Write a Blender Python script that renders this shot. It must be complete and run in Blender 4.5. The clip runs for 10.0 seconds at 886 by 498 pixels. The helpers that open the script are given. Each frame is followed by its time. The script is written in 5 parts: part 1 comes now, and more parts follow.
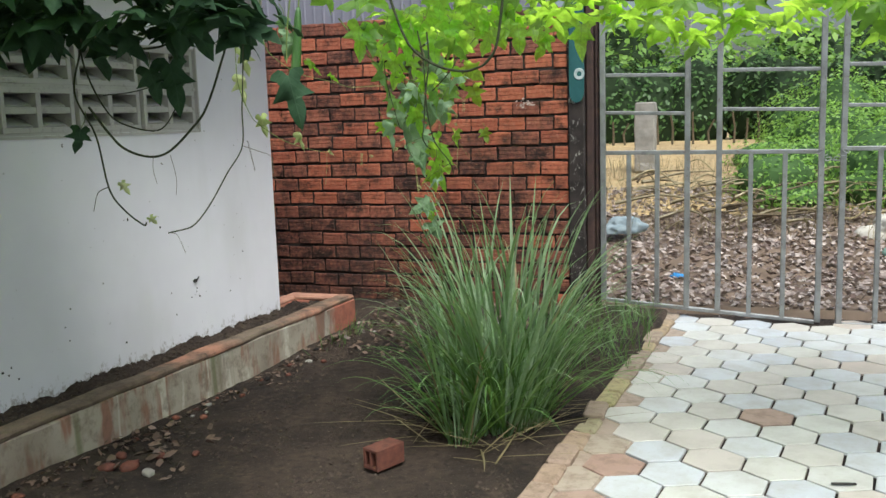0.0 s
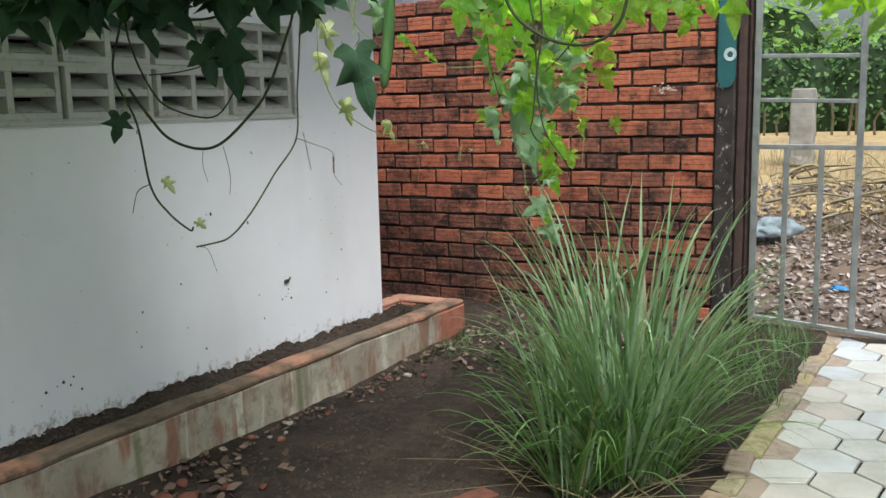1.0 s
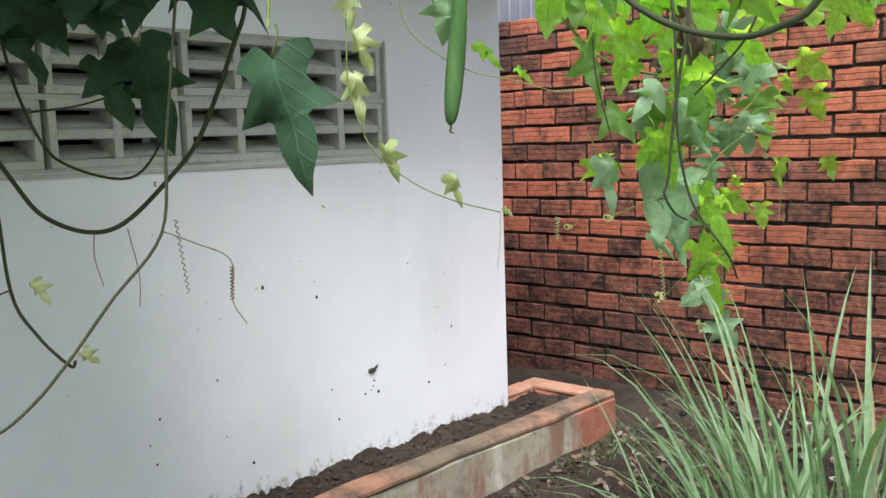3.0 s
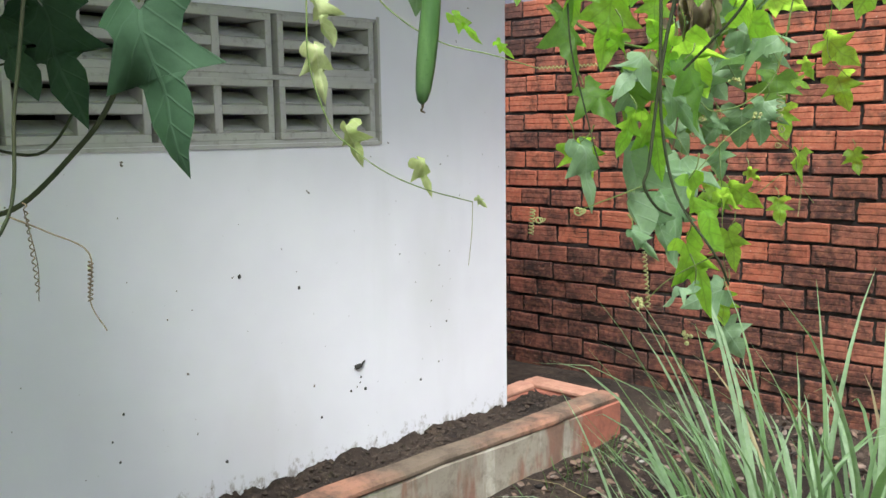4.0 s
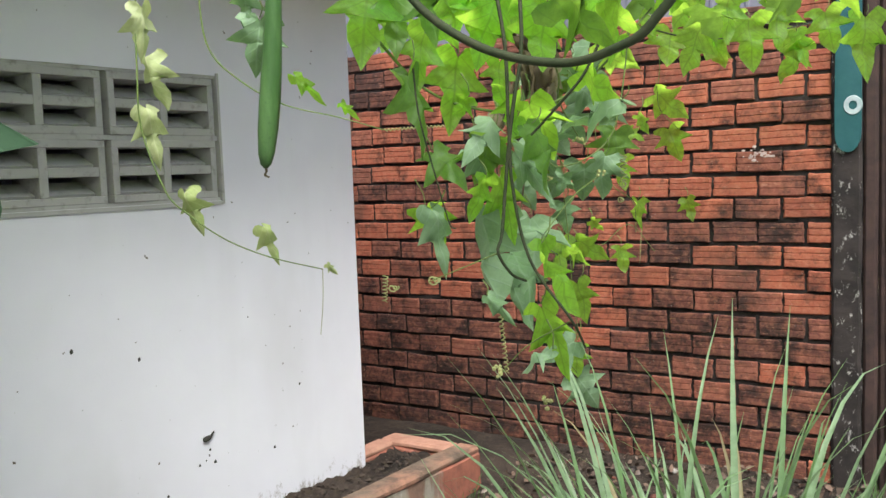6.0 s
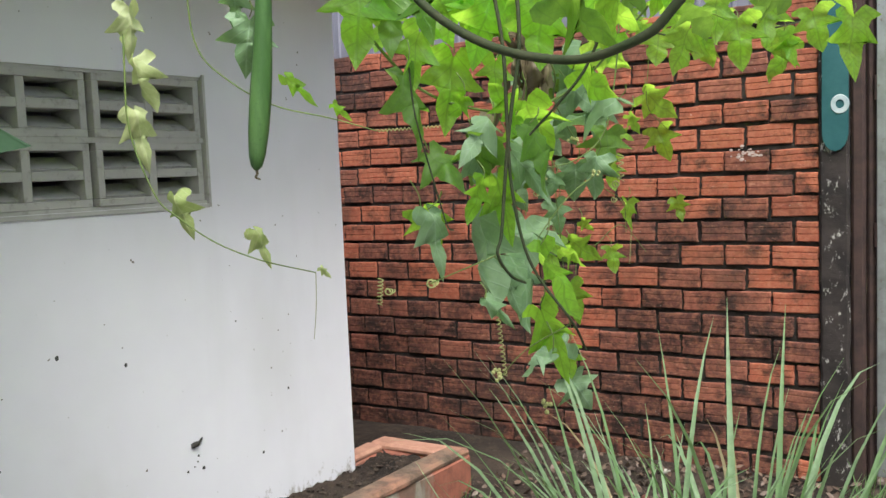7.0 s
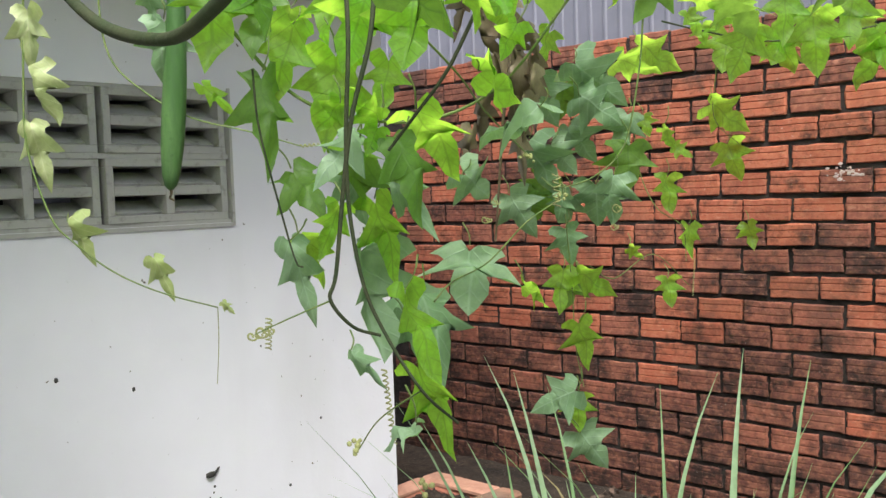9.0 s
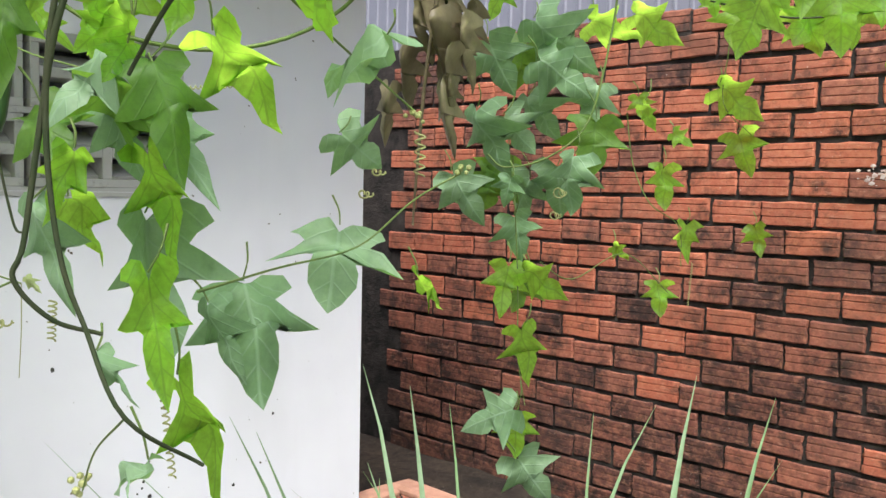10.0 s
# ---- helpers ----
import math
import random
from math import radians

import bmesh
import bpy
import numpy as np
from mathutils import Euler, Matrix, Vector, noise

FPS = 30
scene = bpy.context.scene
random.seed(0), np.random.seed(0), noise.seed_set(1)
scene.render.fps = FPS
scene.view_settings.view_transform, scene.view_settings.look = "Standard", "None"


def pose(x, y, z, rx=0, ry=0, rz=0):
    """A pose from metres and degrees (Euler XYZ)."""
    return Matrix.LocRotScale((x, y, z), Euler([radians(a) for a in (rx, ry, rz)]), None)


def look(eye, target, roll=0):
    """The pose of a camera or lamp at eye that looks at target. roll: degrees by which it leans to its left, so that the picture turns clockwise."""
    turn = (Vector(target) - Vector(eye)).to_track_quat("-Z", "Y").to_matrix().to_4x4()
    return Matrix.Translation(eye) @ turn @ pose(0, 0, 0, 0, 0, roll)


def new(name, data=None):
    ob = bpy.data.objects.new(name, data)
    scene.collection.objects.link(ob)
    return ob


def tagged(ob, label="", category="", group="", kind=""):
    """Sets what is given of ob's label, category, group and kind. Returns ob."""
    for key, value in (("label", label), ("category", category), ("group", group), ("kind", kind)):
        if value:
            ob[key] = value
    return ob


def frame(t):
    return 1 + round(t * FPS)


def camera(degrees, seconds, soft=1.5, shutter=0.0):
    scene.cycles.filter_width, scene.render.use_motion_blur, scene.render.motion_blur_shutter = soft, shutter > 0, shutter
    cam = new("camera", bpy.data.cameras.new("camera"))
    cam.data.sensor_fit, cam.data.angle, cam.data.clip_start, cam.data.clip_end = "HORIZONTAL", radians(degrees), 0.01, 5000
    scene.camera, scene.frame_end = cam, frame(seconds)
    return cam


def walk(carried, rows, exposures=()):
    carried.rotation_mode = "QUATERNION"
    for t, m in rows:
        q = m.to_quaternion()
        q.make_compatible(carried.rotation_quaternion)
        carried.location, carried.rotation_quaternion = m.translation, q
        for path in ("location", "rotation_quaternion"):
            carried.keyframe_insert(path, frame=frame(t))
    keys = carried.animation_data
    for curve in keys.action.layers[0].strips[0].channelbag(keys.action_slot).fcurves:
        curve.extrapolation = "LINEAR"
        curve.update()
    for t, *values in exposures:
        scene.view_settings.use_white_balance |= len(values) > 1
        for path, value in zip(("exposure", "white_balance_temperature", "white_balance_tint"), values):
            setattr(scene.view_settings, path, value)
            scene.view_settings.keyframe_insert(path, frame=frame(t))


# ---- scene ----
# camera and walk: seconds, place, yaw, pitch, roll
cam = camera(52.8, 10.0, soft=1.5)
ROWS = [
    (0.0, 0.037, -0.020, 1.393, 18.83, -8.32, 1.86),
    (0.5, -0.017, 0.284, 1.405, 23.77, -7.90, 1.74),
    (1.0, -0.095, 0.607, 1.395, 27.58, -8.99, 1.40),
    (1.5, -0.189, 0.939, 1.405, 30.45, -8.94, 2.06),
    (2.0, -0.264, 1.276, 1.423, 36.17, -8.97, 0.73),
    (2.5, -0.374, 1.565, 1.440, 38.77, -7.08, 2.09),
    (4.0, -0.478, 2.034, 1.415, 42.09, -7.65, 0.86),
    (4.5, -0.502, 2.076, 1.432, 38.84, -6.86, 1.45),
    (5.0, -0.515, 2.087, 1.443, 35.94, -5.86, 1.79),
    (5.5, -0.508, 2.081, 1.448, 33.82, -5.19, 1.87),
    (7.0, -0.550, 2.091, 1.448, 31.25, -4.86, 2.43),
    (7.5, -0.549, 2.105, 1.453, 32.77, -4.27, 3.27),
    (8.0, -0.442, 2.193, 1.448, 37.52, -3.68, 2.48),
    (8.5, -0.385, 2.333, 1.433, 41.43, -4.21, 1.78),
    (9.0, -0.381, 2.552, 1.444, 40.83, -3.47, 1.96),
    (9.5, -0.357, 2.774, 1.433, 41.44, -3.77, 0.88),
    (10.0, -0.406, 2.974, 1.408, 44.19, -3.93, -1.19),
]
walk(cam, [(t, pose(x, y, z, 90 + pitch, roll, yaw)) for t, x, y, z, yaw, pitch, roll in ROWS],
     exposures=[(0.0, 0.2, 6200, 4), (1.0, 0.3, 6200, 4), (2.0, 0.6, 6150, 5), (4.0, 0.75, 6150, 6), (5.5, 0.68, 6250, 6), (7.0, 0.52, 6300, 6), (9.0, 0.62, 6350, 6), (10.0, 0.8, 6250, 6)])

# ---- daylight: bright overcast sky, veiled sun high over the open side of the yard ----
SUN_ELEV, SUN_AZIM = 60.0, 140.0      # azimuth from +y towards +x
world = bpy.data.worlds.new("overcast_sky")
scene.world = world
world.use_nodes = True
wn = world.node_tree.nodes
wl = world.node_tree.links
sky = wn.new("ShaderNodeTexSky")
sky.sky_type = 'NISHITA'
sky.sun_disc = False
sky.sun_elevation = radians(SUN_ELEV)
sky.sun_rotation = radians(SUN_AZIM)
sky.air_density, sky.dust_density, sky.ozone_density = 1.0, 6.0, 1.0
# cloud veil: the blue of the clear sky greyed out
haze = wn.new("ShaderNodeHueSaturation")
haze.inputs["Saturation"].default_value = 0.8
wl.new(sky.outputs[0], haze.inputs["Color"])
wl.new(haze.outputs[0], wn["Background"].inputs["Color"])
wn["Background"].inputs["Strength"].default_value = 0.15

sun_data = bpy.data.lights.new("sun", 'SUN')
sun_data.energy = 3.5
sun_data.angle = radians(30)
sun_data.color = (1.0, 0.98, 0.95)
sun = new("sun", sun_data)
az, el = radians(SUN_AZIM), radians(SUN_ELEV)
to_sun = Vector((math.sin(az) * math.cos(el), math.cos(az) * math.cos(el), math.sin(el)))
sun.matrix_world = look(to_sun * 30, (0, 0, 0))
scene.view_settings.exposure = 0.0

# ---- materials ----
class Mat:
    """Small node builder round one Principled material."""
    def __init__(self, name, rough=0.8, metal=0.0, spec=0.3):
        self.m = bpy.data.materials.new(name)
        self.m.use_nodes = True
        self.nt = self.m.node_tree
        self.b = self.nt.nodes["Principled BSDF"]
        self.b.inputs["Roughness"].default_value = rough
        self.b.inputs["Metallic"].default_value = metal
        self.b.inputs["Specular IOR Level"].default_value = spec
        self.pos = self.node("ShaderNodeNewGeometry").outputs["Position"]

    def node(self, kind, **props):
        n = self.nt.nodes.new(kind)
        for k, v in props.items():
            setattr(n, k, v)
        return n

    def link(self, a, b):
        self.nt.links.new(a, b)

    def noise(self, scale, detail=4.0, rough=0.6, stretch=None, kind="noise"):
        src = self.pos
        if stretch:
            mp = self.node("ShaderNodeMapping")
            mp.inputs["Scale"].default_value = stretch
            self.link(src, mp.inputs["Vector"])
            src = mp.outputs[0]
        n = self.node("ShaderNodeTexNoise")
        n.inputs["Scale"].default_value = scale
        n.inputs["Detail"].default_value = detail
        n.inputs["Roughness"].default_value = rough
        self.link(src, n.inputs["Vector"])
        return n.outputs["Fac"]

    def ramp(self, fac, stops):
        r = self.node("ShaderNodeValToRGB")
        el = r.color_ramp.elements
        while len(el) < len(stops):
            el.new(0.5)
        for e, (p, c) in zip(el, stops):
            e.position = p
            e.color = (*c, 1.0) if len(c) == 3 else c
        self.link(fac, r.inputs["Fac"])
        return r.outputs["Color"]

    def grey(self, fac, lo, hi):
        return self.ramp(fac, [(lo, (0, 0, 0)), (hi, (1, 1, 1))])

    def mix(self, fac, a, b, blend='MIX'):
        n = self.node("ShaderNodeMix", data_type='RGBA', blend_type=blend)
        for sock, val in ((n.inputs[0], fac), (n.inputs[6], a), (n.inputs[7], b)):
            if isinstance(val, tuple):
                sock.default_value = (*val, 1.0)
            elif isinstance(val, (int, float)):
                sock.default_value = val
            else:
                self.link(val, sock)
        return n.outputs[2]

    def times(self, a, b):
        n = self.node("ShaderNodeMath", operation='MULTIPLY')
        for sock, val in zip(n.inputs, (a, b)):
            if isinstance(val, (int, float)):
                sock.default_value = val
            else:
                self.link(val, sock)
        return n.outputs[0]

    def random(self):
        return self.node("ShaderNodeObjectInfo").outputs["Random"]

    def island(self):
        return self.node("ShaderNodeNewGeometry").outputs["Random Per Island"]

    def axis(self, i):
        s = self.node("ShaderNodeSeparateXYZ")
        self.link(self.pos, s.inputs[0])
        return s.outputs[i]

    def colour(self, c):
        if isinstance(c, tuple):
            self.b.inputs["Base Color"].default_value = (*c, 1.0)
        else:
            self.link(c, self.b.inputs["Base Color"])
        return self

    def rough(self, r):
        self.link(r, self.b.inputs["Roughness"])
        return self

    def bump(self, fac, strength=0.4, dist=0.01):
        n = self.node("ShaderNodeBump")
        n.inputs["Strength"].default_value = strength
        n.inputs["Distance"].default_value = dist
        self.link(fac, n.inputs["Height"])
        self.link(n.outputs[0], self.b.inputs["Normal"])
        return self

    def translucent(self, colour, amount):
        t = self.node("ShaderNodeBsdfTranslucent")
        if isinstance(colour, tuple):
            t.inputs["Color"].default_value = (*colour, 1.0)
        else:
            self.link(colour, t.inputs["Color"])
        mx = self.node("ShaderNodeMixShader")
        mx.inputs[0].default_value = amount
        self.link(self.b.outputs[0], mx.inputs[1])
        self.link(t.outputs[0], mx.inputs[2])
        self.link(mx.outputs[0], self.nt.nodes["Material Output"].inputs["Surface"])
        return self


def white_paint():
    """White wall paint: faint streaks, specks, and mud driven up from the planter soil by rain."""
    k = Mat("white_paint", 0.75)
    base = k.mix(k.grey(k.noise(1.3), 0.35, 0.75), (0.76, 0.757, 0.82), (0.67, 0.665, 0.725))
    base = k.mix(k.times(k.grey(k.noise(3.0, stretch=(1, 1, 0.15)), 0.55, 0.8), 0.3), base, (0.56, 0.56, 0.57))
    base = k.mix(k.times(k.grey(k.noise(1.7, 3, 0.5, (1, 1, 0.5)), 0.56, 0.72), 0.35), base, (0.53, 0.53, 0.53))
    splash = k.node("ShaderNodeMath", operation='MULTIPLY_ADD')
    k.link(k.axis(2), splash.inputs[0])
    splash.inputs[1].default_value = -2.1
    k.link(k.noise(26, 7, 0.75, (1, 1, 0.7)), splash.inputs[2])
    mud = k.grey(splash.outputs[0], 0.07, 0.20)
    base = k.mix(k.times(mud, 0.65), base, (0.16, 0.12, 0.09))
    base = k.mix(k.grey(k.noise(34, 2.0), 0.735, 0.76), base, (0.10, 0.08, 0.06))
    return k.colour(base).bump(k.noise(60), 0.12, 0.004).m


def vent_mat():
    k = Mat("vent_cement", 0.85)
    base = k.mix(k.noise(9), (0.47, 0.465, 0.445), (0.35, 0.345, 0.325))
    base = k.mix(k.times(k.grey(k.noise(30), 0.55, 0.75), 0.7), base, (0.20, 0.19, 0.165))
    return k.colour(base).bump(k.noise(80), 0.2, 0.003).m


def brick_mat(name, warm, dark, black, reach):
    k = Mat(name, 0.82, spec=0.25)
    rnd = k.random()
    base = k.mix(rnd, warm, dark)
    base = k.mix(k.times(k.grey(k.noise(38, 5, 0.7), 0.42, 0.72), 0.5), base, (0.47, 0.20, 0.12))
    soot = k.grey(k.noise(7.0, 6, 0.72), reach, reach + 0.16)
    base = k.mix(k.times(soot, 0.9), base, black)
    blotch = k.grey(k.noise(2.3, 6, 0.68), 0.50, 0.66)
    base = k.mix(k.times(blotch, 0.6), base, tuple(2.0 * v for v in black))
    fine = k.grey(k.noise(55, 4, 0.7, (1, 1, 2.5)), 0.56, 0.72)
    base = k.mix(k.times(fine, 0.6), base, black)
    worn = k.grey(k.noise(24, 5, 0.7, (1, 1, 3.0)), 0.58, 0.72)
    base = k.mix(k.times(worn, 0.45), base, (0.50, 0.26, 0.18))
    flecks = k.grey(k.noise(90, 2), 0.74, 0.78)
    base = k.mix(k.times(flecks, 0.6), base, (0.6, 0.55, 0.5))
    return k.colour(base).bump(k.noise(70, 5), 0.5, 0.006).m


def mortar_mat():
    k = Mat("sooty_mortar", 0.95)
    base = k.mix(k.grey(k.noise(12), 0.35, 0.7), (0.010, 0.008, 0.008), (0.045, 0.037, 0.033))
    return k.colour(base).bump(k.noise(60, 6), 0.8, 0.01).m


def soil_mat():
    k = Mat("damp_soil", 0.9, spec=0.25)
    base = k.mix(k.grey(k.noise(1.1, 5), 0.38, 0.62), (0.011, 0.009, 0.008), (0.060, 0.043, 0.033))
    base = k.mix(k.grey(k.noise(9, 6, 0.7), 0.50, 0.78), base, (0.085, 0.060, 0.043))
    base = k.mix(k.grey(k.noise(30, 5), 0.5, 0.72), base, (0.018, 0.014, 0.012))
    base = k.mix(k.times(k.grey(k.noise(110, 2), 0.68, 0.72), 0.7), base, (0.30, 0.24, 0.19))
    return k.colour(base).bump(k.noise(25, 8, 0.7), 0.9, 0.03).m


def straw_mat():
    k = Mat("dry_grass_ground", 0.95)
    base = k.mix(k.grey(k.noise(0.9, 5), 0.4, 0.62), (0.40, 0.29, 0.14), (0.24, 0.165, 0.09))
    base = k.mix(k.grey(k.noise(7, 6, 0.75), 0.4, 0.7), base, (0.46, 0.36, 0.20))
    return k.colour(base).bump(k.noise(14, 8), 0.9, 0.05).m


def planter_mat():
    k = Mat("worn_planter_render", 0.85)
    base = k.mix(k.grey(k.noise(5.5, 4, 0.6, (1, 1, 0.25)), 0.50, 0.58), (0.38, 0.34, 0.28), (0.28, 0.155, 0.115))
    base = k.mix(k.grey(k.noise(9, 3, 0.55, (1, 1, 0.12)), 0.58, 0.63), base, (0.52, 0.48, 0.41))
    base = k.mix(k.times(k.grey(k.noise(4.0, 3, 0.6, (1, 1.3, 0.1)), 0.62, 0.70), 0.8), base, (0.13, 0.15, 0.07))
    base = k.mix(k.times(k.grey(k.noise(14, 6, 0.72), 0.48, 0.70), 0.7), base, (0.12, 0.09, 0.065))
    base = k.mix(k.times(k.grey(k.noise(0.9, 3), 0.44, 0.60), 0.75), base, (0.13, 0.10, 0.078))
    # bare brick where the paint has gone, towards the far end
    far = k.node("ShaderNodeMath", operation='MULTIPLY_ADD')
    k.link(k.noise(5, 5, 0.6, (1, 1, 0.4)), far.inputs[0])
    far.inputs[1].default_value = 1.6
    k.link(k.axis(1), far.inputs[2])
    bare = k.mix(k.grey(k.noise(18, 6, 0.7), 0.4, 0.7), (0.34, 0.125, 0.085), (0.20, 0.085, 0.062))
    gone = k.node("ShaderNodeMapRange")
    gone.inputs["From Min"].default_value, gone.inputs["From Max"].default_value = 5.75, 6.0
    k.link(far.outputs[0], gone.inputs["Value"])
    base = k.mix(gone.outputs[0], base, bare)
    return k.colour(base).bump(k.noise(40, 6), 0.5, 0.008).m


def planter_cap_mat():
    k = Mat("worn_planter_cap", 0.9)
    base = k.mix(k.grey(k.noise(1.3, 4, 0.6), 0.50, 0.62), (0.15, 0.115, 0.085), (0.34, 0.17, 0.115))
    base = k.mix(k.times(k.grey(k.noise(9, 6, 0.7), 0.44, 0.64), 0.85), base, (0.075, 0.056, 0.043))
    return k.colour(base).bump(k.noise(30, 7, 0.7), 0.7, 0.012).m


def paver_mat():
    k = Mat("cement_paver", 0.42, spec=0.5)
    rnd = k.random()
    base = k.ramp(rnd, [(0.0, (0.44, 0.47, 0.52)), (0.25, (0.50, 0.52, 0.54)), (0.65, (0.52, 0.52, 0.48)), (0.92, (0.49, 0.46, 0.42)), (1.0, (0.45, 0.38, 0.33))])
    base = k.mix(k.times(k.grey(k.noise(5, 6, 0.7), 0.42, 0.70), 0.7), base, (0.33, 0.31, 0.27))
    base = k.mix(k.times(k.grey(k.noise(60, 4), 0.6, 0.75), 0.4), base, (0.2, 0.18, 0.15))
    return k.colour(base).bump(k.noise(90, 4), 0.25, 0.003).m


def red_paver_mat():
    k = Mat("reddish_cement_paver", 0.6, spec=0.4)
    base = k.mix(k.random(), (0.31, 0.19, 0.155), (0.36, 0.32, 0.26))
    base = k.mix(k.grey(k.noise(14, 6, 0.7), 0.45, 0.75), base, (0.17, 0.12, 0.09))
    return k.colour(base).bump(k.noise(70, 4), 0.4, 0.004).m


def kerb_mat():
    k = Mat("kerb_brick", 0.85)
    base = k.ramp(k.random(), [(0.0, (0.29, 0.24, 0.19)), (0.45, (0.31, 0.22, 0.17)), (0.7, (0.34, 0.31, 0.16)), (1.0, (0.26, 0.235, 0.20))])
    base = k.mix(k.grey(k.noise(20, 6, 0.7), 0.45, 0.75), base, (0.14, 0.10, 0.07))
    return k.colour(base).bump(k.noise(50, 5), 0.5, 0.006).m


def steel_mat():
    k = Mat("grey_painted_steel", 0.42, 0.55, 0.5)
    base = k.mix(k.grey(k.noise(10, 5), 0.4, 0.7), (0.30, 0.31, 0.32), (0.19, 0.19, 0.19))
    base = k.mix(k.grey(k.noise(35, 5, 0.7), 0.6, 0.75), base, (0.13, 0.075, 0.045))
    return k.colour(base).bump(k.noise(80), 0.15, 0.002).m


def post_mat():
    k = Mat("blackened_plaster", 0.85)
    base = k.mix(k.grey(k.noise(5, 5), 0.4, 0.65), (0.016, 0.013, 0.013), (0.042, 0.033, 0.031))
    chips = k.grey(k.noise(32, 5, 0.75, (1, 1, 0.6)), 0.59, 0.65)
    base = k.mix(k.times(chips, 0.8), base, (0.42, 0.40, 0.38))
    return k.colour(base).bump(k.noise(40, 5), 0.5, 0.006).m


def plain(name, c1, c2, scale=8.0, rough=0.8, metal=0.0, bump=0.3):
    k = Mat(name, rough, metal)
    return k.colour(k.mix(k.grey(k.noise(scale, 5), 0.35, 0.7), c1, c2)).bump(k.noise(scale * 5), bump, 0.005).m


def leaf_mat(name, c1, c2, glow, amount, by_object=True, veins=0.0, gloss=0.4):
    k = Mat(name, 0.85 - gloss, spec=gloss)
    pick = k.random() if by_object else k.island()
    base = k.mix(pick, c1, c2)
    base = k.mix(k.times(k.grey(k.noise(45, 4), 0.45, 0.7), 0.45), base, tuple(0.55 * v for v in c1))
    tr = k.mix(k.times(k.grey(k.noise(60, 6, 0.7), 0.42, 0.68), 0.6), glow, tuple(0.5 * v for v in glow))
    relief = k.noise(70, 4)
    if veins:
        # midrib and slanting side veins, in the leaf's own frame
        co = k.node("ShaderNodeSeparateXYZ")
        k.link(k.node("ShaderNodeTexCoord").outputs["Object"], co.inputs[0])
        ax = k.node("ShaderNodeMath", operation='ABSOLUTE')
        k.link(co.outputs[0], ax.inputs[0])
        slant = k.node("ShaderNodeMath", operation='MULTIPLY_ADD')
        k.link(ax.outputs[0], slant.inputs[0])
        slant.inputs[1].default_value = -0.75
        k.link(co.outputs[1], slant.inputs[2])
        saw = k.node("ShaderNodeMath", operation='PINGPONG')
        k.link(slant.outputs[0], saw.inputs[0])
        saw.inputs[1].default_value = 0.085
        side = k.ramp(saw.outputs[0], [(0.0, (1, 1, 1)), (0.014, (0, 0, 0))])
        mid = k.ramp(ax.outputs[0], [(0.008, (1, 1, 1)), (0.022, (0, 0, 0))])
        vein = k.mix(1.0, side, mid, 'LIGHTEN')
        base = k.mix(k.times(vein, veins), base, tuple(min(1.0, 1.7 * v + 0.03) for v in c2))
        tr = k.mix(k.times(vein, 0.62), tr, tuple(0.45 * v for v in glow))
        relief = k.mix(0.6, relief, vein)
    k.colour(base).bump(relief, 0.4, 0.004)
    return k.translucent(tr, amount).m


MAT_WHITE, MAT_VENT = white_paint(), vent_mat()
MAT_BRICK = brick_mat("fired_clay_brick", (0.39, 0.118, 0.066), (0.28, 0.080, 0.048), (0.026, 0.017, 0.014), 0.50)
MAT_BRICK_STAINED = brick_mat("sooted_clay_brick", (0.27, 0.092, 0.060), (0.16, 0.056, 0.042), (0.024, 0.017, 0.015), 0.47)
MAT_BRICK_DAMP = brick_mat("damp_blackened_brick", (0.17, 0.060, 0.042), (0.085, 0.036, 0.030), (0.018, 0.013, 0.012), 0.45)
MAT_MORTAR, MAT_SOIL, MAT_STRAW = mortar_mat(), soil_mat(), straw_mat()
MAT_PLANTER, MAT_CAP = planter_mat(), planter_cap_mat()
MAT_CAP_PINK = plain("faded_pink_render", (0.46, 0.25, 0.18), (0.33, 0.17, 0.12), 14, 0.9, 0.0, 0.6)
MAT_PAVER, MAT_PAVER_RED, MAT_KERB = paver_mat(), red_paver_mat(), kerb_mat()
MAT_STEEL, MAT_POST = steel_mat(), post_mat()
MAT_TEAL = plain("teal_paint", (0.016, 0.078, 0.088), (0.03, 0.105, 0.115), 9, 0.6)
MAT_PALE = plain("pale_paint", (0.46, 0.52, 0.54), (0.28, 0.35, 0.37), 20, 0.7)
MAT_RUST = plain("rusty_steel", (0.075, 0.045, 0.04), (0.035, 0.026, 0.026), 14, 0.7, 0.3)
MAT_SHEET = plain("grey_metal_sheet", (0.24, 0.24, 0.29), (0.19, 0.19, 0.23), 3, 0.55, 0.3, 0.1)
# near-black: paints the unlit room's shade, and colours mud spots and stick
MAT_DARK = plain("near_black", (0.05, 0.047, 0.043), (0.03, 0.028, 0.026))
MAT_CONCRETE = plain("old_concrete", (0.34, 0.32, 0.29), (0.20, 0.19, 0.17), 7)
MAT_BARK = plain("vine_stem", (0.022, 0.034, 0.012), (0.042, 0.045, 0.022), 30, 0.8)
MAT_STEM_GREEN = plain("green_stem", (0.10, 0.16, 0.04), (0.16, 0.20, 0.06), 30, 0.6)
MAT_TENDRIL = plain("pale_tendril", (0.32, 0.34, 0.14), (0.24, 0.22, 0.10), 40, 0.6)
MAT_DRYSTEM = plain("dry_stem", (0.13, 0.10, 0.06), (0.07, 0.055, 0.035), 30, 0.85)
MAT_LEAF = leaf_mat("vine_leaf", (0.11, 0.28, 0.03), (0.17, 0.36, 0.05), (0.64, 0.98, 0.10), 0.74, veins=0.5)
